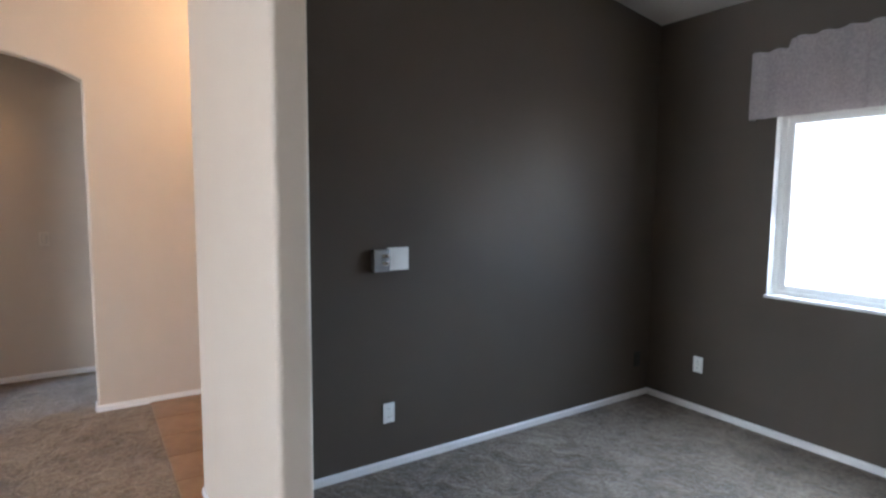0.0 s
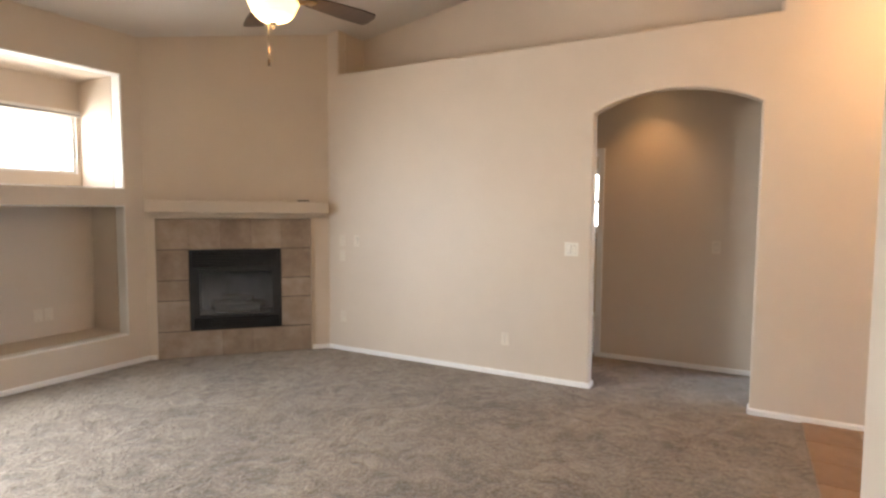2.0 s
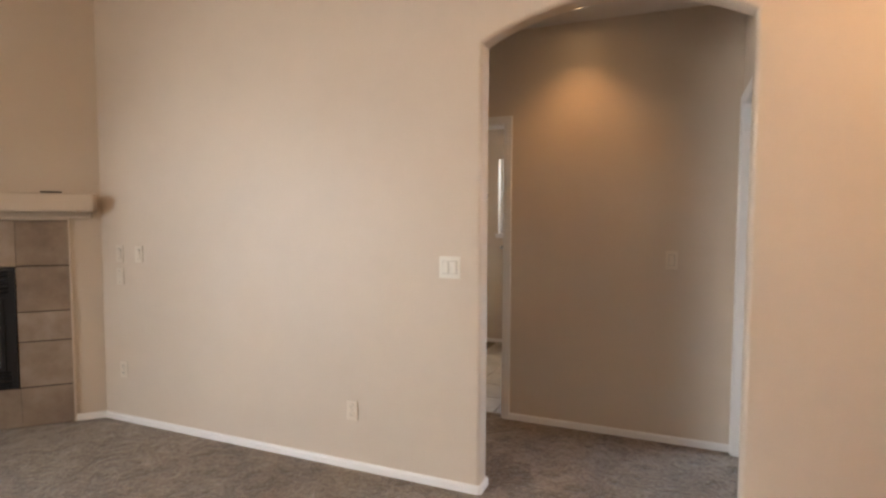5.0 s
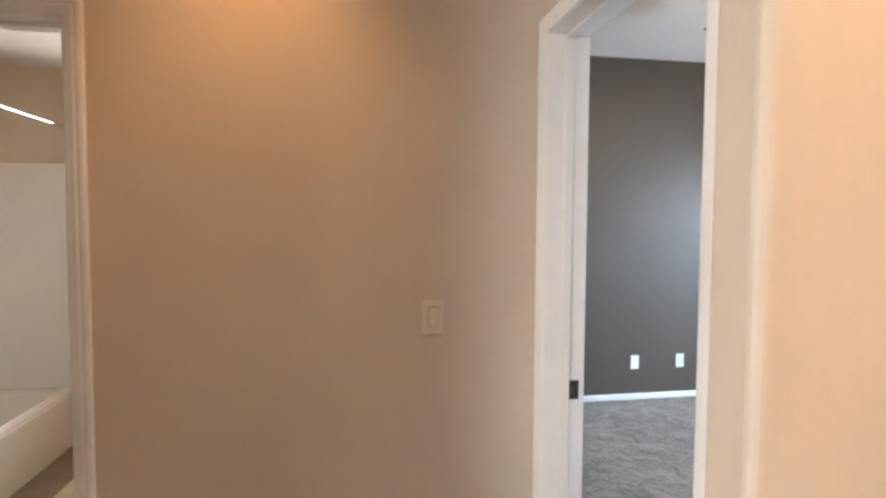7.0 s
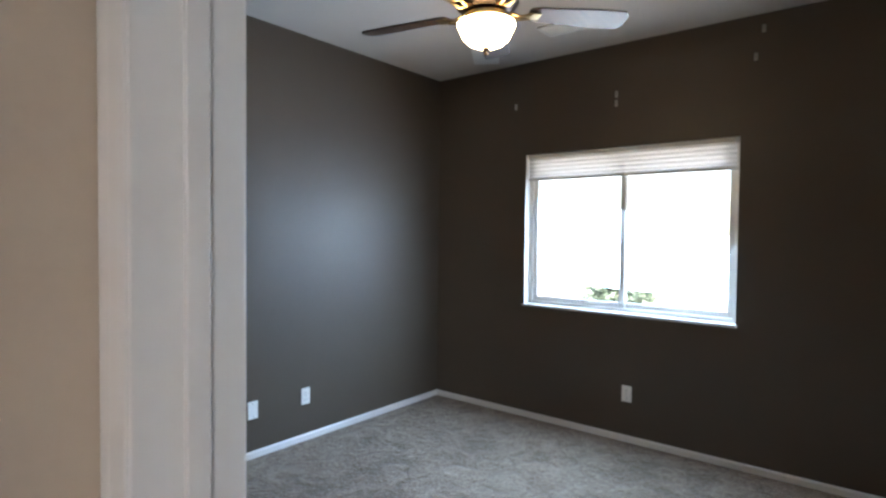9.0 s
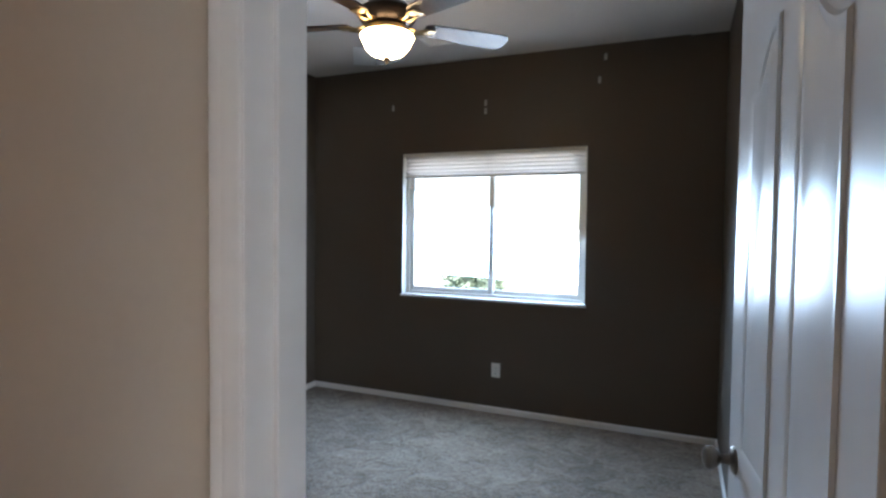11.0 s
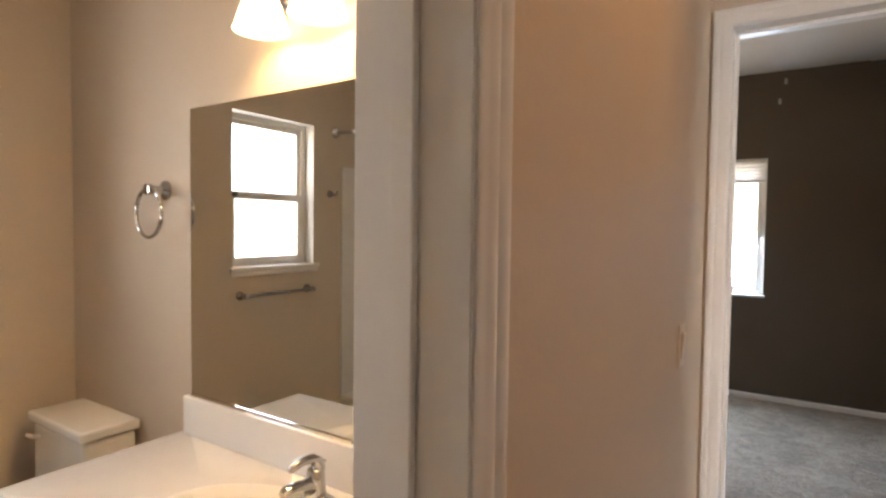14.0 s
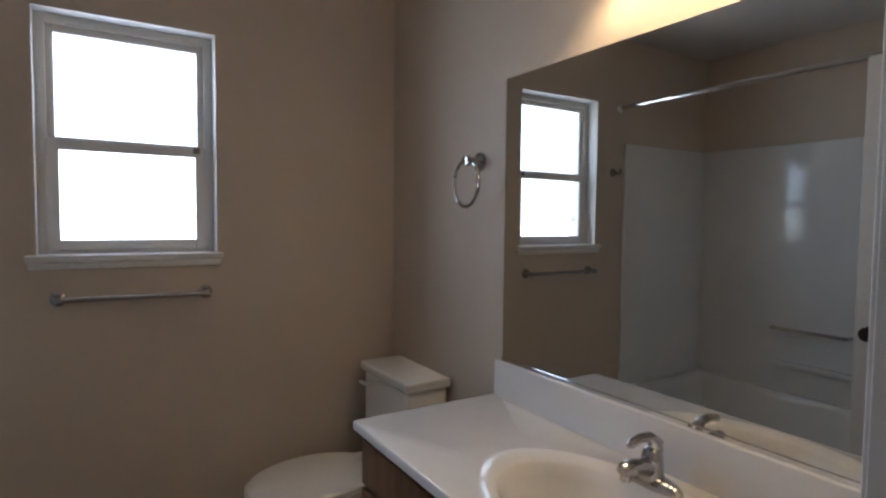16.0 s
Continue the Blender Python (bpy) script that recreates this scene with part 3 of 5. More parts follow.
def panel_door(name, label, m, width, height, knob_mat, hinge_mat, flip=1):
    """A hollow-core moulded door of four raised panels: upper pair with swept arched tops. x from the hinge edge, y its thickness."""
    door = thing(name, label, "door", m, kind="structure")
    T = 0.035
    leaf = part("leaf", one_box(0, width, -T / 2, T / 2, 0.012, height, 0.002, 1), DOORWHITE, door)
    pw = (width - 0.12 * 2 - 0.10) / 2
    for col in range(2):
        px = 0.12 + col * (pw + 0.10)
        for row, (z0, h) in enumerate(((0.20, 0.58), (0.98, height - 0.98 - 0.30))):
            for side in (1, -1):
                bm = bmesh.new()
                n = 12
                if row:
                    def top(s):
                        q = s if col == 0 else 1 - s
                        return h + 0.11 * (0.5 - 0.5 * math.cos(math.pi * q)) ** 1.2
                else:
                    def top(s):
                        return h

                def loop(inset, y):
                    pts = [(inset, inset), (pw - inset, inset)]
                    for i in range(n + 1):
                        s = 1 - i / n
                        pts.append((inset + (pw - 2 * inset) * s, top(s) - inset))
                    return [bm.verts.new((px + u, side * y, z0 + v)) for u, v in pts]
                rings = [loop(i, y) for i, y in ((0, T / 2 + 0.0005), (0.006, T / 2 + 0.006), (0.014, T / 2 + 0.006), (0.026, T / 2 - 0.004 + 0.006), (0.040, T / 2 + 0.0045))]
                for a, b in zip(rings, rings[1:]):
                    k = len(a)
                    for i in range(k):
                        bm.faces.new((a[i], a[(i + 1) % k], b[(i + 1) % k], b[i]))
                bm.faces.new(rings[-1])
                bmesh.ops.recalc_face_normals(bm, faces=list(bm.faces))
                part("panel", bm, DOORWHITE, door, smooth=25)
    for side in (1, -1):
        bm = bmesh.new()
        rot = pose(width - 0.065, side * T / 2, 0.95, -90 * side, 0, 0)
        lathe(bm, [(0, 0), (0.033, 0), (0.033, 0.004), (0.026, 0.009), (0.013, 0.012), (0.011, 0.03), (0.018, 0.036), (0.027, 0.046), (0.029, 0.056), (0.024, 0.066), (0.012, 0.071), (0, 0.072)], 24, rot)
        part("knob", bm, knob_mat, door, "rounded metal door knob")
    part("latch_plate", one_box(width - 0.0005, width + 0.0012, -0.012, 0.012, 0.92, 0.98, 0.0004, 1), knob_mat, door)
    for z in (0.25, 1.06, height - 0.24):
        bm = bmesh.new()
        box(bm, -0.022, -0.0005, flip * T / 2 - 0.001, flip * T / 2 + 0.001, z - 0.045, z + 0.045, 0.0008, 1)
        box(bm, -0.0025, 0.0004, -T / 2 + 0.001, T / 2 - 0.004, z - 0.045, z + 0.045, 0.0008, 1)
        cyl(bm, (-0.004, flip * (T / 2 + 0.002), z - 0.047), (-0.004, flip * (T / 2 + 0.002), z + 0.047), 0.0062, seg=12)
        for dz in (-0.03, 0, 0.03):
            cyl(bm, (-0.0035, 0.004 * (-1) ** round(dz * 100), z + dz), (-0.0024, 0.004 * (-1) ** round(dz * 100), z + dz), 0.0035, seg=8)
        part("hinge", bm, hinge_mat, door, "tarnished brass hinge leaf")
    return door


panel_door("door_1", "open white moulded door with arched panels and a dark knob", pose(BX + 0.026, ED0 + 0.032, 0, 0, 0, 6.8), 0.775, 2.102, NICKEL, BRASS, -1)
panel_door("door_2", "open white panel door with a bronze knob by the tub", pose(BD0 - 0.006, HN + 0.18, 0, 0, 0, 93), 0.80, 2.075, BRONZE, BRASS, -1)
# strike plate on the bedroom door lining
st = thing("strike_plate", "dark metal strike plate on the white door lining", "strike plate", pose(BX - 0.045, ED1 - 0.0045, 0.93))
bm = bmesh.new()
box(bm, -0.03, 0.03, -0.0025, 0, -0.033, 0.033, 0.001, 1)
part("plate", bm, BRONZE, st)
part("latch_hole", one_box(-0.008, 0.012, -0.0032, -0.0024, -0.014, 0.014), SLOT, st)

# ---- windows ----


def pane(parent, bm):
    p = part("pane", bm, GLASS, parent, "clear window glass", 0)
    p.visible_shadow = False
    return p


def frame_bars(bm, axis, at, d, a0, a1, z0, z1, w):
    for b0, b1, c0, c1 in ((a0, a0 + w, z0, z1), (a1 - w, a1, z0, z1), (a0 + w, a1 - w, z0, z0 + w), (a0 + w, a1 - w, z1 - w, z1)):
        if axis == "y":
            box(bm, at, at + d, b0, b1, c0, c1, 0.003, 2)
        else:
            box(bm, b0, b1, at, at + d, c0, c1, 0.003, 2)


def slider_window(name, label, x, inward, y0, y1, z0, z1, sill=True):
    """A two-light sliding vinyl window set in its reveal; the wall runs along y."""
    w = thing(name, label, "window", kind="structure")
    bm = bmesh.new()
    frame_bars(bm, "y", x, 0.06, y0, y1, z0, z1, 0.035)
    part("window_frame", bm, VINYL, w)
    ym = (y0 + y1) / 2
    for k, (a, b) in enumerate(((y0 + 0.03, ym + 0.02), (ym - 0.02, y1 - 0.03))):
        bm = bmesh.new()
        xs = x + (0.012 if k else 0.034)
        frame_bars(bm, "y", xs, 0.02, a, b, z0 + 0.03, z1 - 0.03, 0.042)
        part("sash", bm, VINYL, w)
        pane(w, one_box(xs + 0.008, xs + 0.012, a + 0.04, b - 0.04, z0 + 0.07, z1 - 0.07))
    if sill:
        xs = sorted((x + 0.03, inward))
        part("window_sill", one_box(xs[0], xs[1], y0 - 0.012, y1 + 0.012, z0 - 0.012, z0 + 0.009, 0.005, 3), MARBLE, w, "white marble window sill")
    return w


slider_window("window_1", "bright sliding window with a white sill in the dark bedroom wall", XE + 0.07, XE - 0.018, 6.135, 7.685, 0.914, 2.12)
slider_window("window_2", "bright sliding window below a fabric valance", XE + 0.07, XE - 0.018, 0.8, 2.28, 0.925, 2.1)
# bathroom: single-hung window with a moulded sill
w3 = thing("window_3", "frosted single-hung bathroom window with a white sill", "window", kind="structure")
x0, x1, z0, z1 = BW
bm = bmesh.new()
frame_bars(bm, "x", TN + 0.075, 0.05, x0, x1, z0, z1, 0.032)
part("window_frame", bm, VINYL, w3)
zm = z0 + 0.405
for yy, a, b, ww in ((TN + 0.09, zm - 0.005, z1 - 0.03, 0.028), (TN + 0.068, z0 + 0.02, zm + 0.012, 0.038)):
    bm = bmesh.new()
    frame_bars(bm, "x", yy, 0.022, x0 + 0.028, x1 - 0.028, a, b, ww)
    part("sash", bm, VINYL, w3)
    pane(w3, one_box(x0 + 0.045, x1 - 0.045, yy + 0.01, yy + 0.014, a + ww - 0.004, b - ww + 0.004))
part("sash_lock", one_box(x1 - 0.075, x1 - 0.05, TN + 0.055, TN + 0.07, zm - 0.012, zm + 0.012, 0.003, 2), NICKEL, w3)
bm = one_box(x0 - 0.034, x1 + 0.02, TN - 0.022, TN + 0.075, z0 - 0.018, z0 + 0.008, 0.007, 3)
box(bm, x0 - 0.026, x1 + 0.012, TN - 0.012, TN, z0 - 0.042, z0 - 0.018, 0.004, 2)
part("window_sill", bm, TRIM, w3)
# living room: big fixed light over a row of sliders
w4 = thing("window_4", "tall picture window over a row of small sliding lights", "window", kind="structure")
xx = XW - 0.13
bm = bmesh.new()
frame_bars(bm, "y", xx, 0.07, LW0, LW1, LWZ0, LWZ1, 0.045)
box(bm, xx, xx + 0.07, LW0 + 0.045, LW1 - 0.045, 0.895, 0.955, 0.004, 2)
part("window_frame", bm, VINYL, w4, "tan vinyl window frame")
pane(w4, one_box(xx + 0.03, xx + 0.035, LW0 + 0.04, LW1 - 0.04, 0.95, LWZ1 - 0.04))
for a, b in ((LW0 + 0.04, 0.435), (0.455, 1.43), (1.45, LW1 - 0.04)):
    bm = bmesh.new()
    frame_bars(bm, "y", xx + 0.02, 0.025, a, b, LWZ0 + 0.04, 0.9, 0.032)
    part("sash", bm, VINYL, w4)
    pane(w4, one_box(xx + 0.03, xx + 0.034, a + 0.03, b - 0.03, LWZ0 + 0.07, 0.87))
part("window_sill", one_box(xx + 0.06, XW + 0.014, LW0 - 0.01, LW1 + 0.01, LWZ0 - 0.012, LWZ0 + 0.008, 0.005, 3), TRIM, w4)
w5 = thing("window_5", "wide clerestory window at the back of a wall niche", "window", kind="structure")
bm = bmesh.new()
frame_bars(bm, "y", -5.25, 0.06, 2.32, 3.455, 1.86, 2.43, 0.03)
part("window_frame", bm, VINYL, w5)
pane(w5, one_box(-5.225, -5.22, 2.345, 3.43, 1.885, 2.405))

# shades


def roller_shade(name, label, axis_x, s, y0, y1, ztop, drop, fabric, folds=5):
    """A cellular shade drawn up: head rail, a stack of folds and a bottom rail. s: the way into the room."""
    sh = thing(name, label, "blind", pose(axis_x, (y0 + y1) / 2, ztop))
    h = (y1 - y0) / 2
    xs = sorted((0, s * 0.045))
    part("head_rail", one_box(xs[0], xs[1], -h, h, -0.03, 0, 0.004, 2), VINYL, sh)
    bm = bmesh.new()
    n = folds * 4
    pts = []
    for i in range(n + 1):
        z = -0.03 - (drop - 0.05) * i / n
        pts.append((s * (0.022 + 0.004 * math.cos(i * math.pi / 2)), z))
    for a, b in zip(pts, pts[1:]):
        bm.faces.new([bm.verts.new(c) for c in ((a[0], -h + 0.004, a[1]), (a[0], h - 0.004, a[1]), (b[0], h - 0.004, b[1]), (b[0], -h + 0.004, b[1]))])
    bmesh.ops.remove_doubles(bm, verts=list(bm.verts), dist=1e-5)
    bmesh.ops.solidify(bm, geom=list(bm.faces), thickness=0.003)
    part("fabric", bm, fabric, sh)
    xs = sorted((s * 0.006, s * 0.038))
    part("bottom_rail", one_box(xs[0], xs[1], -h, h, -drop, -drop + 0.02, 0.005, 2), VINYL, sh)
    return sh


roller_shade("roller_blind", "pale fabric shade drawn up above the bedroom window", XE + 0.045, -1, 6.15, 7.67, 2.116, 0.205, SHADE)
roller_shade("roller_blind", "grey fabric shade drawn up over the picture window", XW - 0.05, 1, LW0 + 0.015, LW1 - 0.015, LWZ1 - 0.004, 0.125, SHADEDARK, 4)
roller_shade("roller_blind", "slim grey shade drawn up over the niche window", -5.155, 1, 2.30, 3.475, 2.475, 0.06, SHADEDARK, 2)

# fabric valance: gathered cloth with a stepped heading
va = thing("window_valance", "gathered striped fabric valance hung over the window", "valance", pose(XE, 1.54, 2.06))
bm = bmesh.new()
n, hw = 90, 0.875
grid = []
for j in range(7):
    row = []
    for i in range(n + 1):
        y = hw - 2 * hw * i / n
        x = -0.085 - 0.008 * math.sin(i * 0.95 + 0.4 * math.sin(j)) - 0.004 * math.sin(i * 2.3)
        top = 0.465 - (0.05 if i < 12 or i > n - 12 else 0) + 0.005 * math.sin(i * 0.95)
        row.append(bm.verts.new((x, y, top * j / 6)))
    grid.append(row)
for a, b in zip(grid, grid[1:]):
    for i in range(n):
        bm.faces.new((a[i], a[i + 1], b[i + 1], b[i]))
for row in (0, n):
    end = [bm.verts.new((-0.003, hw - 2 * hw * row / n, grid[j][row].co.z)) for j in range(7)]
    for j in range(6):
        bm.faces.new((grid[j][row], grid[j + 1][row], end[j + 1], end[j]))
bmesh.ops.recalc_face_normals(bm, faces=list(bm.faces))
bmesh.ops.solidify(bm, geom=list(bm.faces), thickness=0.003)
part("cloth", bm, VALANCE, va, smooth=60)
bm = one_box(-0.065, -0.04, -0.86, 0.86, 0.38, 0.40, 0.003, 2)
for y in (-0.85, 0.85):
    box(bm, -0.042, 0, y - 0.01, y + 0.01, 0.378, 0.402, 0.002, 1)
part("curtain_rod", bm, PLATE, va)

# ---- plates, outlets and small wall things ----


def on_wall(x, y, z, facing):
    """Pose of a wall plate: its local y points out of the wall. facing: the way out, -y, +y, -x or +x, or degrees."""
    ang = {"-y": 180, "+y": 0, "-x": 90, "+x": -90}.get(facing, facing)
    return pose(x, y, z, 0, 0, ang)


def plate_base(name, label, cat, m, w, h, mat_, group=""):
    t = thing(name, label, cat, m, group)
    part("cover_plate", one_box(-w / 2, w / 2, -0.001, 0.006, -h / 2, h / 2, 0.003, 3), mat_, t)
    return t


def outlet(x, y, z, facing, mat_=None, label="white duplex wall outlet above the baseboard"):
    t = plate_base("wall_outlet", label, "outlet", on_wall(x, y, z, facing), 0.072, 0.116, mat_ or PLATE, "wall outlets")
    for dz in (0.024, -0.024):
        s = part("socket", one_box(-0.016, 0.016, 0.005, 0.0085, dz - 0.014, dz + 0.014, 0.004, 3), mat_ or PLATE, t)
        bm = one_box(-0.0075, -0.0055, 0.0083, 0.0092, dz - 0.002, dz + 0.006)
        box(bm, 0.0055, 0.0075, 0.0083, 0.0092, dz - 0.002, dz + 0.006)
        cyl(bm, (0, 0.0083, dz - 0.008), (0, 0.0092, dz - 0.008), 0.0022, seg=8)
        part("slots", bm, SLOT, s)
    part("screw", cyl(bmesh.new(), (0, 0.0055, 0), (0, 0.0072, 0), 0.003, seg=10), NICKEL, t)
    return t


def blank(x, y, z, facing, mat_=None, label="plain white cover plate on the wall"):
    t = plate_base("cover_plate", label, "cover plate", on_wall(x, y, z, facing), 0.072, 0.116, mat_ or PLATE)
    for dz in (0.042, -0.042):
        part("screw", cyl(bmesh.new(), (0, 0.0055, dz), (0, 0.0068, dz), 0.003, seg=10), NICKEL, t)
    return t


def switch(x, y, z, facing, gangs, mat_=None, label="light switch"):
    t = plate_base("light_switch", label, "light switch", on_wall(x, y, z, facing), 0.072 + 0.046 * (gangs - 1), 0.116, mat_ or PLATE)
    for g in range(gangs):
        cx = (g - (gangs - 1) / 2) * 0.046
        # thin darker backing: the shade of the gap round the rocker, given as colour
        part("rocker_gap_shade", one_box(cx - 0.0175, cx + 0.0175, 0.0055, 0.0068, -0.0345, 0.0345, 0.0005, 1), GAP, t)
        bm = one_box(cx - 0.0155, cx + 0.0155, 0.004, 0.011, -0.0325, 0.0325, 0.002, 2)
        bmesh.ops.transform(bm, matrix=pose(0, 0, 0, 4 if g % 2 else -4, 0, 0), verts=list(bm.verts))
        part("rocker", bm, mat_ or PLATE, t)
    return t


switch(-0.565, YA, 1.19, "-y", 2, IVORY, "white double rocker light switch beside the arch")
switch(0.50, HN, 1.183, "-y", 1, ALMOND, "almond single rocker light switch on the hall wall")
outlet(-1.165, YA, 0.343, "-y", ALMOND, "almond duplex outlet low on the beige wall")
outlet(-3.04, YA, 0.372, "-y", ALMOND, "almond duplex outlet beside the fireplace")
switch(-3.05, YA, 1.19, "-y", 1, ALMOND, "almond fireplace switch on the beige wall")
switch(-2.86, YA, 1.19, "-y", 1, ALMOND, "almond rocker switch near the fireplace")
blank(-3.05, YA, 1.03, "-y", ALMOND, "almond cover plate below a switch")
outlet(-5.03, 2.56, 0.53, "+x", PLATE, "white outlet inside the media niche")
blank(-5.03, 2.98, 0.515, "+x", ALMOND, "almond cable plate inside the media niche")
blank(-5.03, 3.07, 0.515, "+x", ALMOND, "almond cable plate inside the media niche")
outlet(2.2, YD, 0.324, "-y")
outlet(4.38, YD, 0.30, "-y", SLOT, "dark outlet low in the corner of the taupe wall")
outlet(XE, 2.73, 0.345, "-x")
outlet(XE, 6.826, 0.347, "-x")
blank(2.62, BN, 0.317, "-y", None, "white cover plate low on the taupe wall")
outlet(3.04, BN, 0.317, "-y")
outlet(3.1, BS, 0.33, "+y")
# two-part thermostat panel
th = thing("thermostat", "silver control box beside a white thermostat plate", "thermostat", on_wall(2.19, YD, 1.205, "-y"))
part("cover_plate", one_box(-0.13, 0.0, -0.001, 0.02, -0.062, 0.066, 0.006, 3), PLATE, th, "white plastic thermostat body")
part("dial_panel", one_box(-0.10, -0.035, 0.0195, 0.0225, -0.042, 0.02, 0.002, 2), PLATE, th)
bx = part("sensor_box", one_box(0.0, 0.10, -0.001, 0.048, -0.064, 0.062, 0.012, 3), SILVERBOX, th, "protruding silver sensor box")
for dz in (-0.028, 0.012):
    part("chrome_band", one_box(0.012, 0.05, 0.046, 0.051, dz, dz + 0.022, 0.002, 2), CHROME, bx)
# spackled bracket holes above the bedroom window
for y, z in ((7.786, 2.517), (6.945, 2.435), (6.945, 2.50), (6.02, 2.766), (6.06, 2.60)):
    t = thing("wall_bracket", "small white curtain bracket on the taupe wall", "bracket", on_wall(XE, y, z, "-x"), "curtain brackets")
    part("base", one_box(-0.011, 0.011, -0.001, 0.004, -0.024, 0.024, 0.002, 2), PATCH, t)
    part("hook", cyl(bmesh.new(), (0, 0.003, -0.01), (0, 0.016, -0.004), 0.004, seg=8), PATCH, t)

# ---- ceiling registers ----


def vent(name, m, w, d, n):
    t = thing(name, "white louvred air vent in the ceiling", "ceiling vent", m)
    bm = bmesh.new()
    for a, b, c, e in ((-w / 2, w / 2, -d / 2, -d / 2 + 0.025), (-w / 2, w / 2, d / 2 - 0.025, d / 2), (-w / 2, -w / 2 + 0.025, -d / 2, d / 2), (w / 2 - 0.025, w / 2, -d / 2, d / 2)):
        box(bm, a, b, c, e, -0.008, 0.002, 0.002, 1)
    part("frame", bm, PLATE, t)
    part("backing", one_box(-w / 2 + 0.02, w / 2 - 0.02, -d / 2 + 0.02, d / 2 - 0.02, -0.001, 0.001), SLOT, t)
    for i in range(n):
        y = -d / 2 + 0.03 + (d - 0.06) * (i + 0.5) / n
        part("slat", box(bmesh.new(), -w / 2 + 0.022, w / 2 - 0.022, -0.008, 0.008, -0.0008, 0.0008, m=pose(0, y, -0.004, 38, 0, 0)), PLATE, t)
    return t


vent("ceiling_vent", pose(-4.16, 2.61, vault(-4.16) - 0.002, 0, -9.4, 90), 0.36, 0.2, 7)
vent("ceiling_vent", pose(3.98, 7.07, BZ - 0.002, 0, 0, 90), 0.36, 0.2, 7)

# added white panel that imitates a patch of reflected light on the bedroom ceiling
cp = thing("ceiling_light_patch", "flat white panel in place of a light patch on the ceiling", "cover panel", pose(4.13, 7.83, BZ, 0, 0, 32))
part("panel", one_box(-0.23, 0.23, -0.1, 0.1, -0.008, 0.001, 0.002, 2), PLATE, cp)

# ---- ceiling fans ----


def ceiling_fan(label, m, rod, phase, radius, pulls, bowl):
    """A five-bladed fan with an alabaster bowl light; the origin is the level of its blades."""
    f = thing("ceiling_fan", label, "ceiling fan", m, "ceiling fans")
    bm = lathe(bmesh.new(), [(0, rod + 0.1), (0.075, rod + 0.1), (0.07, rod + 0.04), (0.03, rod), (0.013, rod - 0.005), (0.013, 0.1), (0, 0.1)], 24)
    part("downrod", bm, BRONZE, f)
    bm = lathe(bmesh.new(), [(0, 0.11), (0.045, 0.11), (0.10, 0.095), (0.145, 0.06), (0.15, 0.035), (0.135, 0.01), (0.10, -0.008), (0.085, -0.02), (0.085, -0.045), (0.06, -0.055), (0, -0.055)], 36)
    part("motor_housing", bm, BRONZE, f, "dark bronze motor housing")
    bm = lathe(bmesh.new(), [(0.085, -0.02), (0.112, -0.026), (0.118, -0.04), (0.112, -0.055), (0.09, -0.06)], 36)
    part("light_collar", bm, BRASS, f)
    bm = lathe(bmesh.new(), [(0.10, -0.055), (0.132, -0.058), (0.136, -0.066), (0.126, -0.085), (0.12, -0.10), (0.11, -0.122), (0.085, -0.148), (0.05, -0.163), (0.015, -0.168), (0, -0.168)], 36)
    part("glass_bowl", bm, bowl, f, "lit alabaster glass bowl")
    bm = lathe(bmesh.new(), [(0, -0.164), (0.016, -0.167), (0.018, -0.175), (0.01, -0.182), (0.007, -0.19), (0.011, -0.196), (0.006, -0.204), (0, -0.206)], 16)
    part("finial", bm, BRONZE, f)
    for k in range(5):
        rot = pose(0, 0, 0, 0, 0, phase + 72 * k)
        bm = bmesh.new()
        for v0, v1 in ((-0.028, -0.012), (0.012, 0.028)):
            tube(bm, [(0.11, (v0 + v1) / 2 * 0.5, -0.005), (0.16, (v0 + v1) / 2, -0.022), (0.21, (v0 + v1) / 2 * 1.3, -0.012)], 0.007, 8)
        box(bm, 0.195, 0.255, -0.035, 0.035, -0.013, -0.006, 0.003, 2)
        bmesh.ops.transform(bm, matrix=rot, verts=list(bm.verts))
        part("blade_iron", bm, BRASS, f)
        bm = bmesh.new()
        outl = []
        for i in range(25):
            s = i / 24
            x = 0.2 + (radius - 0.2) * s
            w = 0.052 + 0.02 * min(1, s * 1.6)
            if s > 0.93:
                w *= math.sqrt(max(0, 1 - ((s - 0.93) / 0.07) ** 2)) * 0.5 + 0.5 if s < 1 else 0.55
            if s < 0.06:
                w *= 0.7 + 5 * s
            outl.append((x, w))
        top = [bm.verts.new((x, w, 0.004)) for x, w in outl] + [bm.verts.new((x, -w, 0.004)) for x, w in outl[::-1]]
        face = bm.faces.new(top)
        ext = bmesh.ops.extrude_face_region(bm, geom=[face])
        bmesh.ops.translate(bm, vec=(0, 0, -0.008), verts=[v for v in ext["geom"] if isinstance(v, bmesh.types.BMVert)])
        bmesh.ops.recalc_face_normals(bm, faces=list(bm.faces))
        bmesh.ops.transform(bm, matrix=rot @ pose(0, 0, 0, -11, 0, 0), verts=list(bm.verts))
        part("blade", bm, BLADE, f, "dark walnut fan blade")
    for x, y, z in pulls:
        bm = bmesh.new()
        tube(bm, [(x, y, -0.06), (x, y, z + 0.03)], 0.0012, 6)
        ch = part("pull_chain", bm, BRASS, f)
        part("chain_fob", lathe(bmesh.new(), [(0, z + 0.035), (0.006, z + 0.03), (0.008, z + 0.01), (0.008, z - 0.008), (0, z - 0.012)], 10, Matrix.Translation((x, y, 0))), BLADE, ch)
    return f


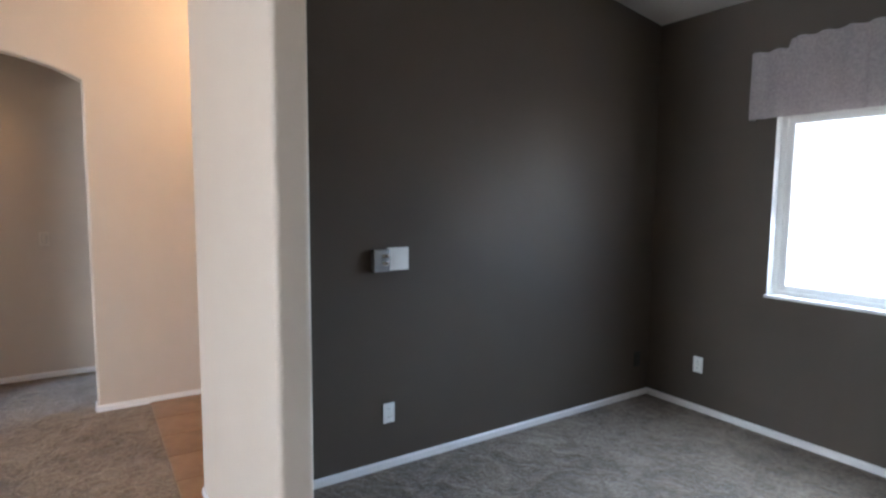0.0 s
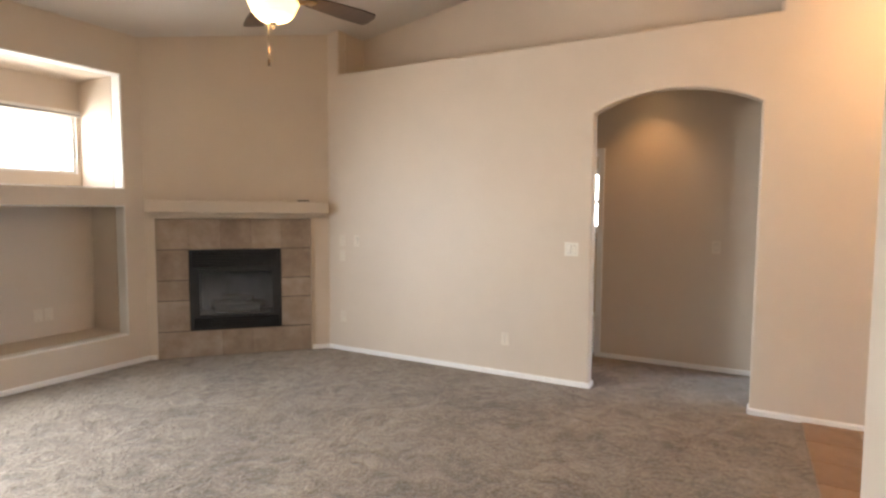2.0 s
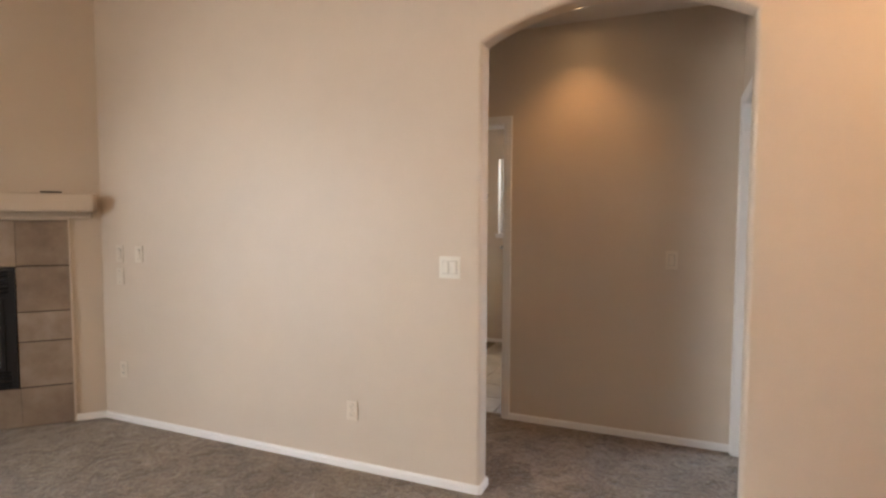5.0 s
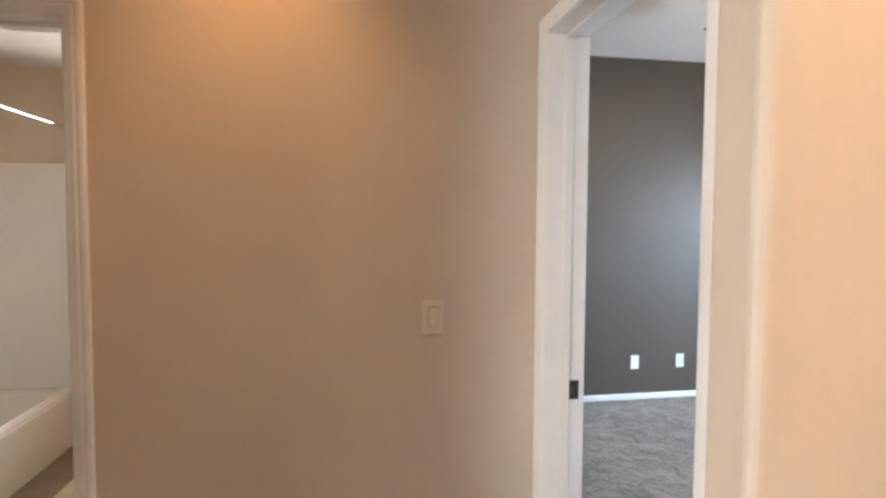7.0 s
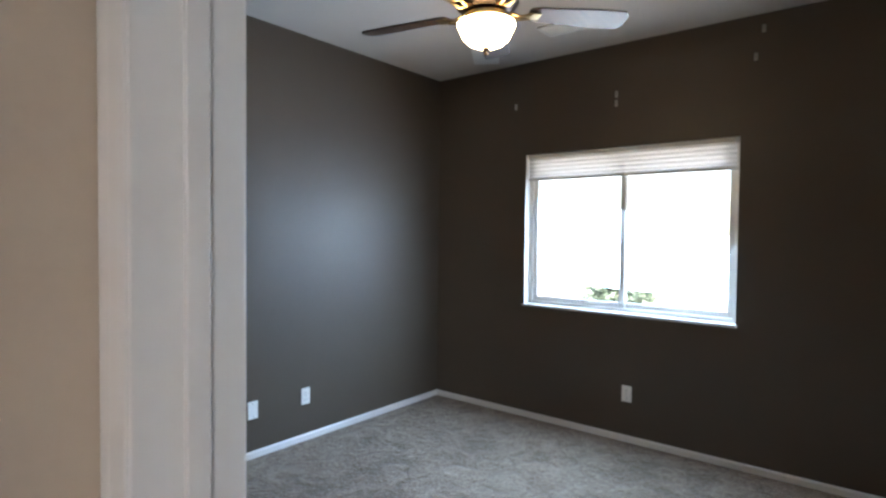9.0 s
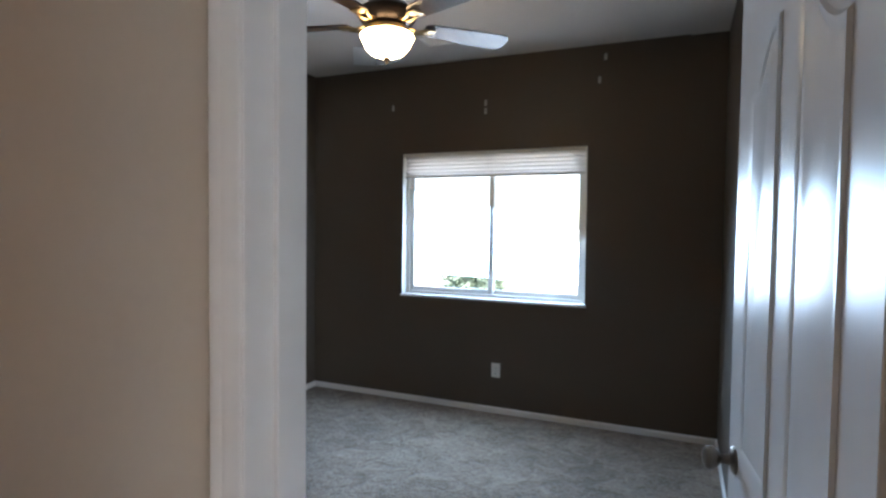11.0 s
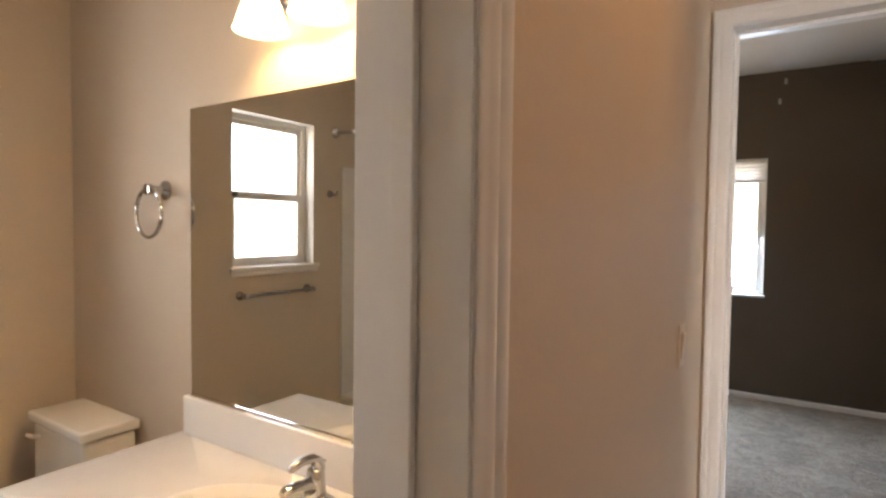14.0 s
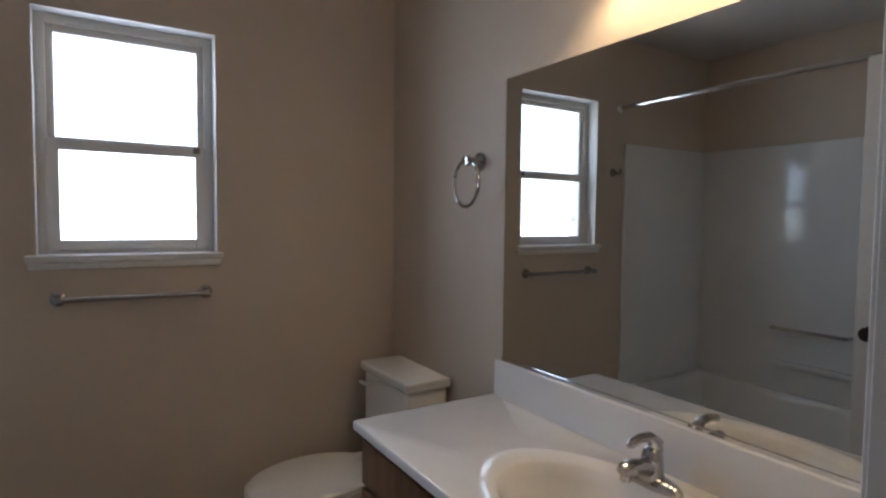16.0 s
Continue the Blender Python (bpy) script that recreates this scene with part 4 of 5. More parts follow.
ceiling_fan("dark wooden ceiling fan with lit bowl and pull chains", pose(-1.53, 2.55, 2.69), vault(-1.53) - 2.69 - 0.09, 146, 0.66, [(-0.10, 0.06, -0.30), (-0.098, 0.058, -0.365)], AMBERGLOBE)
ceiling_fan("dark wooden ceiling fan with lit bowl in bedroom", pose(2.75, 6.865, 2.52), BZ - 2.52 - 0.1, 29, 0.68, [], GLOBE)

# ---- hall and entry lamps ----
dl = thing("recessed_downlight", "recessed ceiling downlight with a white trim ring", "downlight", pose(-0.08, 5.78, HZ))
part("trim_ring", lathe(bmesh.new(), [(0.07, 0.001), (0.095, 0.001), (0.097, -0.006), (0.07, -0.008), (0.068, 0.02), (0.07, 0.02)], 32), PLATE, dl)
part("lens", lathe(bmesh.new(), [(0.069, 0.0), (0.05, -0.001), (0, -0.001)], 32), LENS, dl)
el = thing("entry_light", "warm flush glass ceiling light in the entry", "ceiling light", pose(2.0, 4.25, vault(2.0) - 0.01))
part("base", lathe(bmesh.new(), [(0, 0.04), (0.13, 0.03), (0.14, 0.0), (0.12, -0.015), (0, -0.015)], 28), BRONZE, el)
part("glass_bowl", lathe(bmesh.new(), [(0.125, -0.015), (0.14, -0.05), (0.12, -0.09), (0.06, -0.12), (0, -0.125)], 28), GLOBE, el)

# ---- fireplace ----
fp = thing("fireplace", "corner gas fireplace with tan tile surround and plaster mantel", "fireplace", fm)
U0, U1, TZT = 0.092, 1.598, 1.419
bm = one_box(U0, U1, -0.012, 0.001, 0, TZT)
# the grout bed is left open at the firebox
bm.free()
bm = prism(bmesh.new(), rect(U0, U1, 0, TZT), [rect(0.392, 1.29, 0.275, 1.108)], 0.010)
bmesh.ops.translate(bm, vec=(0, -0.010, 0), verts=list(bm.verts))
part("tile_bed", bm, FIREGROUT, fp, smooth=0)
bm = prism(bmesh.new(), [(U0 - 0.01, 0), (U0 - 0.01, TZT + 0.012), (U1 + 0.01, TZT + 0.012), (U1 + 0.01, 0), (U1, 0), (U1, TZT), (U0, TZT), (U0, 0)], [], 0.017)
bmesh.ops.translate(bm, vec=(0, -0.017, 0), verts=list(bm.verts))
part("surround_edge", bm, BEIGE, fp, smooth=0)
bm = one_box(0.02, 1.775, -0.15, 0.0, 1.478, 1.602, 0.014, 4)
box(bm, 0.05, 1.745, -0.045, 0.0, 1.432, 1.479, 0.008, 3)
part("mantel", bm, BEIGE, fp, "painted plaster mantel shelf")
tw = (U1 - U0) / 5
cells = []
for i in range(5):
    cells.append((U0 + i * tw, U0 + (i + 1) * tw, 1.108, TZT))
    cells.append((U0 + i * tw, U0 + (i + 1) * tw, 0.0, 0.275))
for a, b in ((U0, 0.392), (1.29, U1)):
    for c, d in ((0.275, 0.59), (0.59, 0.795), (0.795, 1.108)):
        cells.append((a, b, c, d))
for a, b, c, d in cells:
    g, gx = 0.004, 0.0008
    part("tile", one_box(a + gx, b - gx, -0.016, -0.006, c + g, d - g, 0.002, 1), FIRETILE, fp, smooth=25)
# firebox: black metal face, louvres, glass, and a log set in a dark chamber
ins = part("firebox", prism(bmesh.new(), rect(0.395, 1.287, 0.278, 1.105), [rect(0.47, 1.212, 0.42, 0.89)], 0.02), BLACK, fp, "black metal gas firebox", smooth=0)
for v in ins.data.vertices:
    v.co.y -= 0.022
for z0, n in ((0.925, 6), (0.30, 4)):
    for i in range(n):
        z = z0 + i * 0.027
        part("louvre", box(bmesh.new(), 0.43, 1.252, -0.011, 0.011, -0.002, 0.002, 0.001, 1, m=pose(0, -0.028, z + 0.01, 30, 0, 0)), BLACK, ins)
bm = bmesh.new()
for a, b, c, d in ((0.46, 0.485, 0.41, 0.90), (1.197, 1.222, 0.41, 0.90), (0.485, 1.197, 0.41, 0.432), (0.485, 1.197, 0.878, 0.90)):
    box(bm, a, b, -0.032, -0.02, c, d, 0.002, 1)
part("glass_frame", bm, BLACK, ins)
gl = part("glass_front", one_box(0.478, 1.204, -0.012, -0.008, 0.425, 0.885), DARKGLASS, ins, "dark glass fire front", 0)
gl.visible_shadow = False
bm = bmesh.new()
box(bm, 0.47, 1.212, 0.36, 0.38, 0.40, 0.91)
box(bm, 0.45, 0.47, -0.002, 0.38, 0.40, 0.91)
box(bm, 1.212, 1.232, -0.002, 0.38, 0.40, 0.91)
box(bm, 0.47, 1.212, -0.002, 0.38, 0.38, 0.42)
box(bm, 0.47, 1.212, -0.002, 0.38, 0.89, 0.92)
part("chamber", bm, SOOT, ins, smooth=0)
for pts, r in (([(0.58, 0.2, 0.50), (0.85, 0.17, 0.50), (1.12, 0.21, 0.50)], 0.05), ([(0.62, 0.13, 0.47), (0.85, 0.1, 0.465), (1.06, 0.13, 0.47)], 0.042), ([(0.68, 0.18, 0.57), (0.85, 0.2, 0.575), (1.0, 0.14, 0.57)], 0.04)):
    bm = tube(bmesh.new(), pts, [r, r * 1.1, r * 0.9], 12)
    part("log", bm, LOG, ins)
rk = thing("remote_control", "small dark remote lying on the mantel", "remote", fm @ pose(1.52, -0.07, 1.602, 0, 0, 12))
part("body", one_box(-0.06, 0.06, -0.018, 0.018, 0, 0.014, 0.005, 3), BLACK, rk)

# ---- bathroom ----
CZ, CX, CY0, CY1 = 0.785, -0.525, HN + 0.148, 7.595
van = thing("vanity_cabinet", "oak bathroom vanity cabinet under a white top", "vanity", pose(0, 0, 0))
part("body", one_box(CX + 0.035, TE, CY0 + 0.001, CY1 - 0.02, 0.09, CZ - 0.175, 0.003, 2), CABINET, van)
part("face_frame", one_box(CX + 0.036, CX + 0.056, CY0 + 0.001, CY1 - 0.021, CZ - 0.174, CZ - 0.029, 0.002, 1), CABINET, van)
part("side_panel", one_box(CX + 0.057, TE, CY1 - 0.04, CY1 - 0.021, CZ - 0.174, CZ - 0.029, 0.002, 1), CABINET, van)
# toe kick coloured near-black, with the shade under the cabinet painted in
part("shaded_toe_kick", one_box(CX + 0.09, TE, CY0 + 0.001, CY1 - 0.02, 0, 0.09), SLOT, van)
nd_ = 3
dw = (CY1 - 0.02 - CY0) / nd_
for i in range(nd_):
    a, b = CY0 + i * dw + 0.012, CY0 + (i + 1) * dw - 0.012
    for z0, z1, nm in ((0.60, 0.735, "drawer_front"), (0.11, 0.585, "cabinet_door")):
        d = part(nm, one_box(CX + 0.015, CX + 0.035, a, b, z0, z1, 0.004, 2), CABINET, van)
        if nm == "cabinet_door":
            part("raised_panel", one_box(CX + 0.009, CX + 0.016, a + 0.055, b - 0.055, z0 + 0.055, z1 - 0.055, 0.005, 2), CABINET, d)
part("end_panel", one_box(CX + 0.06, TE - 0.04, CY1 - 0.0205, CY1 - 0.014, 0.12, CZ - 0.06, 0.004, 2), CABINET, van)
# vanity top with a moulded oval bowl
SX, SY, RXs, RYs = -0.285, 6.84, 0.172, 0.268
top = thing("bathroom_sink", "white cultured marble vanity top with a moulded oval basin", "sink", pose(SX, SY, CZ))
bm = bmesh.new()
seg = 48
ox0, ox1, oy0, oy1 = CX - SX, TE - SX, CY0 - SY, CY1 - SY


def edge_point(a):
    c, s = math.cos(a), math.sin(a)
    k = min((ox1 / c) if c > 1e-6 else (ox0 / c if c < -1e-6 else 9), (oy1 / s) if s > 1e-6 else (oy0 / s if s < -1e-6 else 9))
    return c * k, s * k


corner_angles = [math.atan2(y, x) % (2 * math.pi) for x in (ox0, ox1) for y in (oy0, oy1)]
angs = sorted(set([2 * math.pi * i / seg for i in range(seg)] + corner_angles))
ringdef = [("rect", 0.0, -0.028), ("rect", 0.0, -0.006), ("rect", 0.006, 0.0), ("el", 1.32, 0.0), ("el", 1.28, 0.005), ("el", 1.2, 0.006), ("el", 1.14, 0.001), ("el", 1.04, -0.002), ("el", 1.0, -0.008), ("el", 0.95, -0.035), ("el", 0.85, -0.085), ("el", 0.65, -0.125), ("el", 0.4, -0.142), ("el", 0.12, -0.147)]
rings = []
for kd, k, z in ringdef:
    r = []
    for a in angs:
        if kd == "rect":
            x, y = edge_point(a)
            x += k if x < ox0 + 1e-4 else 0
            y -= k if y > oy1 - 1e-4 else 0
        else:
            x, y = RXs * k * math.cos(a), RYs * k * math.sin(a)
        r.append(bm.verts.new((x, y, z)))
    rings.append(r)
for a, b in zip(rings, rings[1:]):
    for i in range(len(angs)):
        j = (i + 1) % len(angs)
        bm.faces.new((a[i], a[j], b[j], b[i]))
bm.faces.new(rings[-1])
bmesh.ops.recalc_face_normals(bm, faces=list(bm.faces))
part("counter", bm, MARBLE, top, smooth=50)
part("backsplash", one_box(TE - SX - 0.02, TE - SX, oy0, oy1 - 0.03, 0.0, 0.128, 0.005, 3), MARBLE, top)
part("drain", lathe(bmesh.new(), [(0, 0.004), (0.018, 0.003), (0.024, 0.0), (0.024, -0.01), (0, -0.01)], 20, pose(0.0, 0, -0.146)), CHROME, top, "chrome drain")
# single-lever faucet
fa = thing("faucet", "chrome single-lever bathroom faucet", "faucet", pose(-0.088, 6.862, CZ))
part("base_plate", lathe(bmesh.new(), [(0, 0.024), (0.55, 0.023), (0.85, 0.017), (0.97, 0.009), (1.0, 0.003), (1.0, 0), (0, 0)], 36, None, 0.029, 0.083), DARKCHROME, fa)
part("body", lathe(bmesh.new(), [(0.03, 0.014), (0.027, 0.03), (0.025, 0.058), (0.024, 0.07), (0.02, 0.083), (0.01, 0.089), (0, 0.09)], 28), DARKCHROME, fa)
sp = part("spout", tube(bmesh.new(), [(0.004, 0, 0.036), (-0.03, 0, 0.047), (-0.07, 0, 0.056), (-0.096, 0, 0.057), (-0.106, 0, 0.054)], [0.022, 0.021, 0.0185, 0.017, 0.012], 18), DARKCHROME, fa)
part("aerator", cyl(bmesh.new(), (-0.09, 0, 0.05), (-0.09, 0, 0.03), 0.0125, seg=18), DARKCHROME, sp)
part("lever", tube(bmesh.new(), [(0.008, 0, 0.08), (0.006, 0, 0.1), (-0.012, 0, 0.114), (-0.045, 0, 0.117), (-0.078, 0, 0.111), (-0.086, 0, 0.106)], [0.02, 0.017, 0.012, 0.0105, 0.0105, 0.006], 14), DARKCHROME, fa)
pr = part("pop_up_rod", tube(bmesh.new(), [(0.03, 0, 0.018), (0.031, 0, 0.085)], 0.0028, 8), DARKCHROME, fa)
part("rod_knob", lathe(bmesh.new(), [(0, 0.098), (0.005, 0.096), (0.006, 0.091), (0.003, 0.085), (0, 0.085)], 10, pose(0.031, 0, 0)), DARKCHROME, pr)
# mirror
mi = thing("wall_mirror", "large frameless mirror on the wall above the vanity", "mirror", pose(TE, 0, 0))
MY0, MY1, MZ0, MZ1 = 6.30, 7.537, 0.918, 1.867
part("glass", one_box(-0.006, -0.001, MY0, MY1, MZ0, MZ1), MIRROR, mi, "", 0)
part("bottom_channel", one_box(-0.01, -0.0005, MY0, MY1, MZ0 - 0.005, MZ0 + 0.006, 0.0015, 1), CHROME, mi)
# towel ring
tr = thing("towel_ring", "chrome towel ring on the wall beside the mirror", "towel ring", pose(TE, 7.69, 1.604))
part("mount", lathe(bmesh.new(), [(0, 0), (0.034, 0), (0.033, 0.008), (0.024, 0.014), (0.016, 0.02), (0.013, 0.045), (0.019, 0.056), (0.018, 0.07), (0, 0.074)], 24, pose(0, 0, 0, 0, -90, 0)), SATIN, tr)
part("ring", tube(bmesh.new(), [(-0.062, 0.078 * math.sin(a), -0.08 + 0.082 * math.cos(a)) for a in [2 * math.pi * i / 36 for i in range(36)]], 0.0062, 10, True), SATIN, tr)
# robe hook between the window and the tub
rh = thing("robe_hook", "small chrome robe hook on the bathroom wall", "hook", pose(-1.49, TN, 1.69))
part("mount", lathe(bmesh.new(), [(0, 0), (0.024, 0), (0.023, 0.006), (0.013, 0.011), (0.009, 0.03), (0, 0.032)], 18, pose(0, 0, 0, 90, 0, 0)), SATIN, rh)
part("prong", tube(bmesh.new(), [(0, -0.024, 0.0), (0, -0.045, -0.012), (0, -0.058, -0.004), (0, -0.062, 0.018)], [0.007, 0.006, 0.006, 0.008], 10), SATIN, rh)
# towel bar under the window
tb = thing("towel_bar", "chrome towel bar on the wall under the window", "towel bar", pose(-1.055, TN, 1.105))
for x in (-0.238, 0.238):
    part("mount", lathe(bmesh.new(), [(0, 0), (0.026, 0), (0.025, 0.007), (0.015, 0.012), (0.011, 0.035), (0.015, 0.05), (0.015, 0.066), (0, 0.07)], 18, pose(x, 0, 0, 90, 0, 0)), SATIN, tb)
part("bar", cyl(bmesh.new(), (-0.238, -0.056, 0), (0.238, -0.056, 0), 0.0098, seg=14), SATIN, tb)
# vanity light: a bar with four glass bells open below
vl = thing("vanity_light", "lit four-bulb vanity light with frosted glass bells", "wall light", pose(TE, 6.74, 2.10))
part("back_plate", one_box(-0.022, -0.001, -0.40, 0.40, -0.035, 0.045, 0.01, 3), CHROME, vl)
for y in (0.315, 0.105, -0.105, -0.315):
    arm = part("arm", tube(bmesh.new(), [(-0.02, y, 0.01), (-0.07, y, 0.03), (-0.105, y, 0.02), (-0.105, y, -0.005)], 0.009, 10), CHROME, vl)
    part("glass_bell", lathe(bmesh.new(), [(0.022, 0.015), (0.03, 0.008), (0.045, -0.015), (0.058, -0.05), (0.07, -0.09), (0.074, -0.098), (0.07, -0.097), (0.055, -0.05), (0.042, -0.016), (0.026, 0.004)], 28, Matrix.Translation((-0.105, y, 0))), SHADEGLASS, arm, "glowing frosted glass bell")
for k, y in enumerate((7.055, 6.845, 6.635, 6.425)):
    lamp("vanity_bulb", "POINT", 0.34, pose(TE - 0.105, y, 2.045), (1, 0.72, 0.4), 0.025)

# toilet
TY = 8.07
to = thing("toilet", "white porcelain toilet beside the vanity", "toilet", pose(-0.035, TY, 0))
tk = part("tank", one_box(-0.155, 0.04 - 0.012, -0.20, 0.20, 0.385, 0.735, 0.025, 4), PORCELAIN, to)
part("tank_lid", one_box(-0.17, 0.04 - 0.006, -0.215, 0.215, 0.735, 0.775, 0.014, 4), PORCELAIN, tk)
part("flush_lever", tube(bmesh.new(), [(-0.156, 0.14, 0.69), (-0.172, 0.14, 0.69), (-0.176, 0.17, 0.688), (-0.172, 0.205, 0.683)], [0.009, 0.009, 0.008, 0.007], 10), PORCELAIN, tk)
bm = lathe(bmesh.new(), [(0, 0), (0.13, 0), (0.125, 0.02), (0.10, 0.10), (0.11, 0.2), (0.155, 0.31), (0.185, 0.355), (0.185, 0.375), (0.15, 0.377), (0.135, 0.36), (0.10, 0.27), (0, 0.24)], 32, pose(-0.44, 0, 0), 1.32, 1.0)
box(bm, -0.32, 0.04 - 0.05, -0.1, 0.1, 0.0, 0.365, 0.03, 3)
part("bowl", bm, PORCELAIN, to)
bm = lathe(bmesh.new(), [(0.125, 0.378), (0.187, 0.378), (0.19, 0.388), (0.185, 0.396), (0.125, 0.396), (0.12, 0.388), (0.125, 0.378)], 36, pose(-0.445, 0, 0), 1.38, 1.0)
part("seat", bm, PORCELAIN, to)
bm = lathe(bmesh.new(), [(0, 0.397), (0.186, 0.397), (0.189, 0.406), (0.18, 0.415), (0.1, 0.418), (0, 0.419)], 36, pose(-0.445, 0, 0), 1.38, 1.0)
box(bm, -0.27, -0.175, -0.12, 0.12, 0.380, 0.410, 0.01, 3)
part("lid", bm, PORCELAIN, to, "closed white seat lid")

# tub and shower surround
TX0, TX1, TY0 = -2.405, -1.585, 6.86
tub = thing("bathtub", "white acrylic bathtub with a one-piece shower surround", "bathtub", pose(0, 0, 0))
bm = bmesh.new()
lay = [((TX0, TX1, TY0, TN), 0.0), ((TX0, TX1, TY0, TN), 0.355), ((TX0 + 0.01, TX1 - 0.012, TY0 + 0.01, TN - 0.01), 0.37), ((TX0 + 0.09, TX1 - 0.075, TY0 + 0.09, TN - 0.08), 0.368), ((TX0 + 0.11, TX1 - 0.10, TY0 + 0.12, TN - 0.11), 0.34), ((TX0 + 0.15, TX1 - 0.14, TY0 + 0.2, TN - 0.18), 0.08)]
rs = [[bm.verts.new((x, y, z)) for x, y in ((a, c), (b, c), (b, d), (a, d))] for (a, b, c, d), z in lay]
for a, b in zip(rs, rs[1:]):
    for i in range(4):
        bm.faces.new((a[i], a[(i + 1) % 4], b[(i + 1) % 4], b[i]))
bm.faces.new(rs[-1])
bmesh.ops.recalc_face_normals(bm, faces=list(bm.faces))
bmesh.ops.bevel(bm, geom=[e for e in bm.edges if e.verts[0].co.z > 0.05], offset=0.01, segments=2, affect="EDGES")
part("basin", bm, ACRYLIC, tub)
for nm, b in (("surround_back", (TX0, TX0 + 0.02, TY0, TN, 0.365, 1.872)), ("surround_end", (TX0 + 0.02, TX1, TN - 0.02, TN - 0.0005, 0.365, 1.872)), ("surround_end", (TX0 + 0.02, TX1, TY0, TY0 + 0.02, 0.365, 1.872))):
    part(nm, one_box(*b, 0.008, 3), ACRYLIC, tub)
bm = bmesh.new()
for z in (0.76,):
    box(bm, TX0 + 0.018, TX0 + 0.05, 7.34, 7.84, z - 0.24, z - 0.205, 0.012, 3)
part("soap_ledge", bm, ACRYLIC, tub)
bm = tube(bmesh.new(), [(TX0 + 0.02, 7.44, 0.755), (TX0 + 0.06, 7.44, 0.755), (TX0 + 0.06, 7.86, 0.755), (TX0 + 0.02, 7.86, 0.755)], 0.011, 10)
part("grab_bar", bm, CHROME, tub, "chrome grab bar")
rod = thing("shower_rod", "chrome curtain rod across the tub", "curtain rod", pose(-1.535, 0, 2.082))
part("pole", cyl(bmesh.new(), (0, TY0 + 0.005, 0), (0, TN - 0.004, 0), 0.0125, seg=16), CHROME, rod)
for y, s in ((TY0, 1), (TN, -1)):
    part("flange", lathe(bmesh.new(), [(0, 0), (0.034, 0), (0.033, 0.006), (0.022, 0.018), (0.013, 0.022), (0, 0.022)], 20, pose(0, y, 0, -90 * s, 0, 0)), CHROME, rod)

# ---- outdoors ----
bm = bmesh.new()
bmesh.ops.create_grid(bm, x_segments=2, y_segments=2, size=900)
bmesh.ops.translate(bm, vec=(0, 0, -0.2), verts=list(bm.verts))
setting("ground", bm, GROUND, label="pale gravel yard", category="ground")


def block_wall(name, x, y0, y1, h):
    """A garden wall of concrete blocks under a cap course."""
    wl = thing(name, "tan concrete block garden wall with a cap course", "garden wall", pose(x, 0, -0.2), kind="structure")
    part("core", one_box(-0.07, 0.07, y0, y1, 0, h), GROUT, wl)
    me = None
    rows = int(h / 0.2)
    for r in range(rows):
        y = y0 + (0.2 if r % 2 else 0)
        while y + 0.4 <= y1 + 0.01:
            if me is None:
                ob = part("block", one_box(-0.085, 0.085, 0.004, 0.396, 0.004, 0.196, 0.004, 1), BLOCK, wl, smooth=0)
                me = ob.data
            else:
                ob = new("block", me)
                ob.parent = wl
            ob.location = (0, y, r * 0.2)
            y += 0.4
    part("cap", one_box(-0.11, 0.11, y0, y1, rows * 0.2, rows * 0.2 + 0.06, 0.006, 2), BLOCK, wl)
    return wl


block_wall("garden_wall", -16, -4, 10, 2.0)


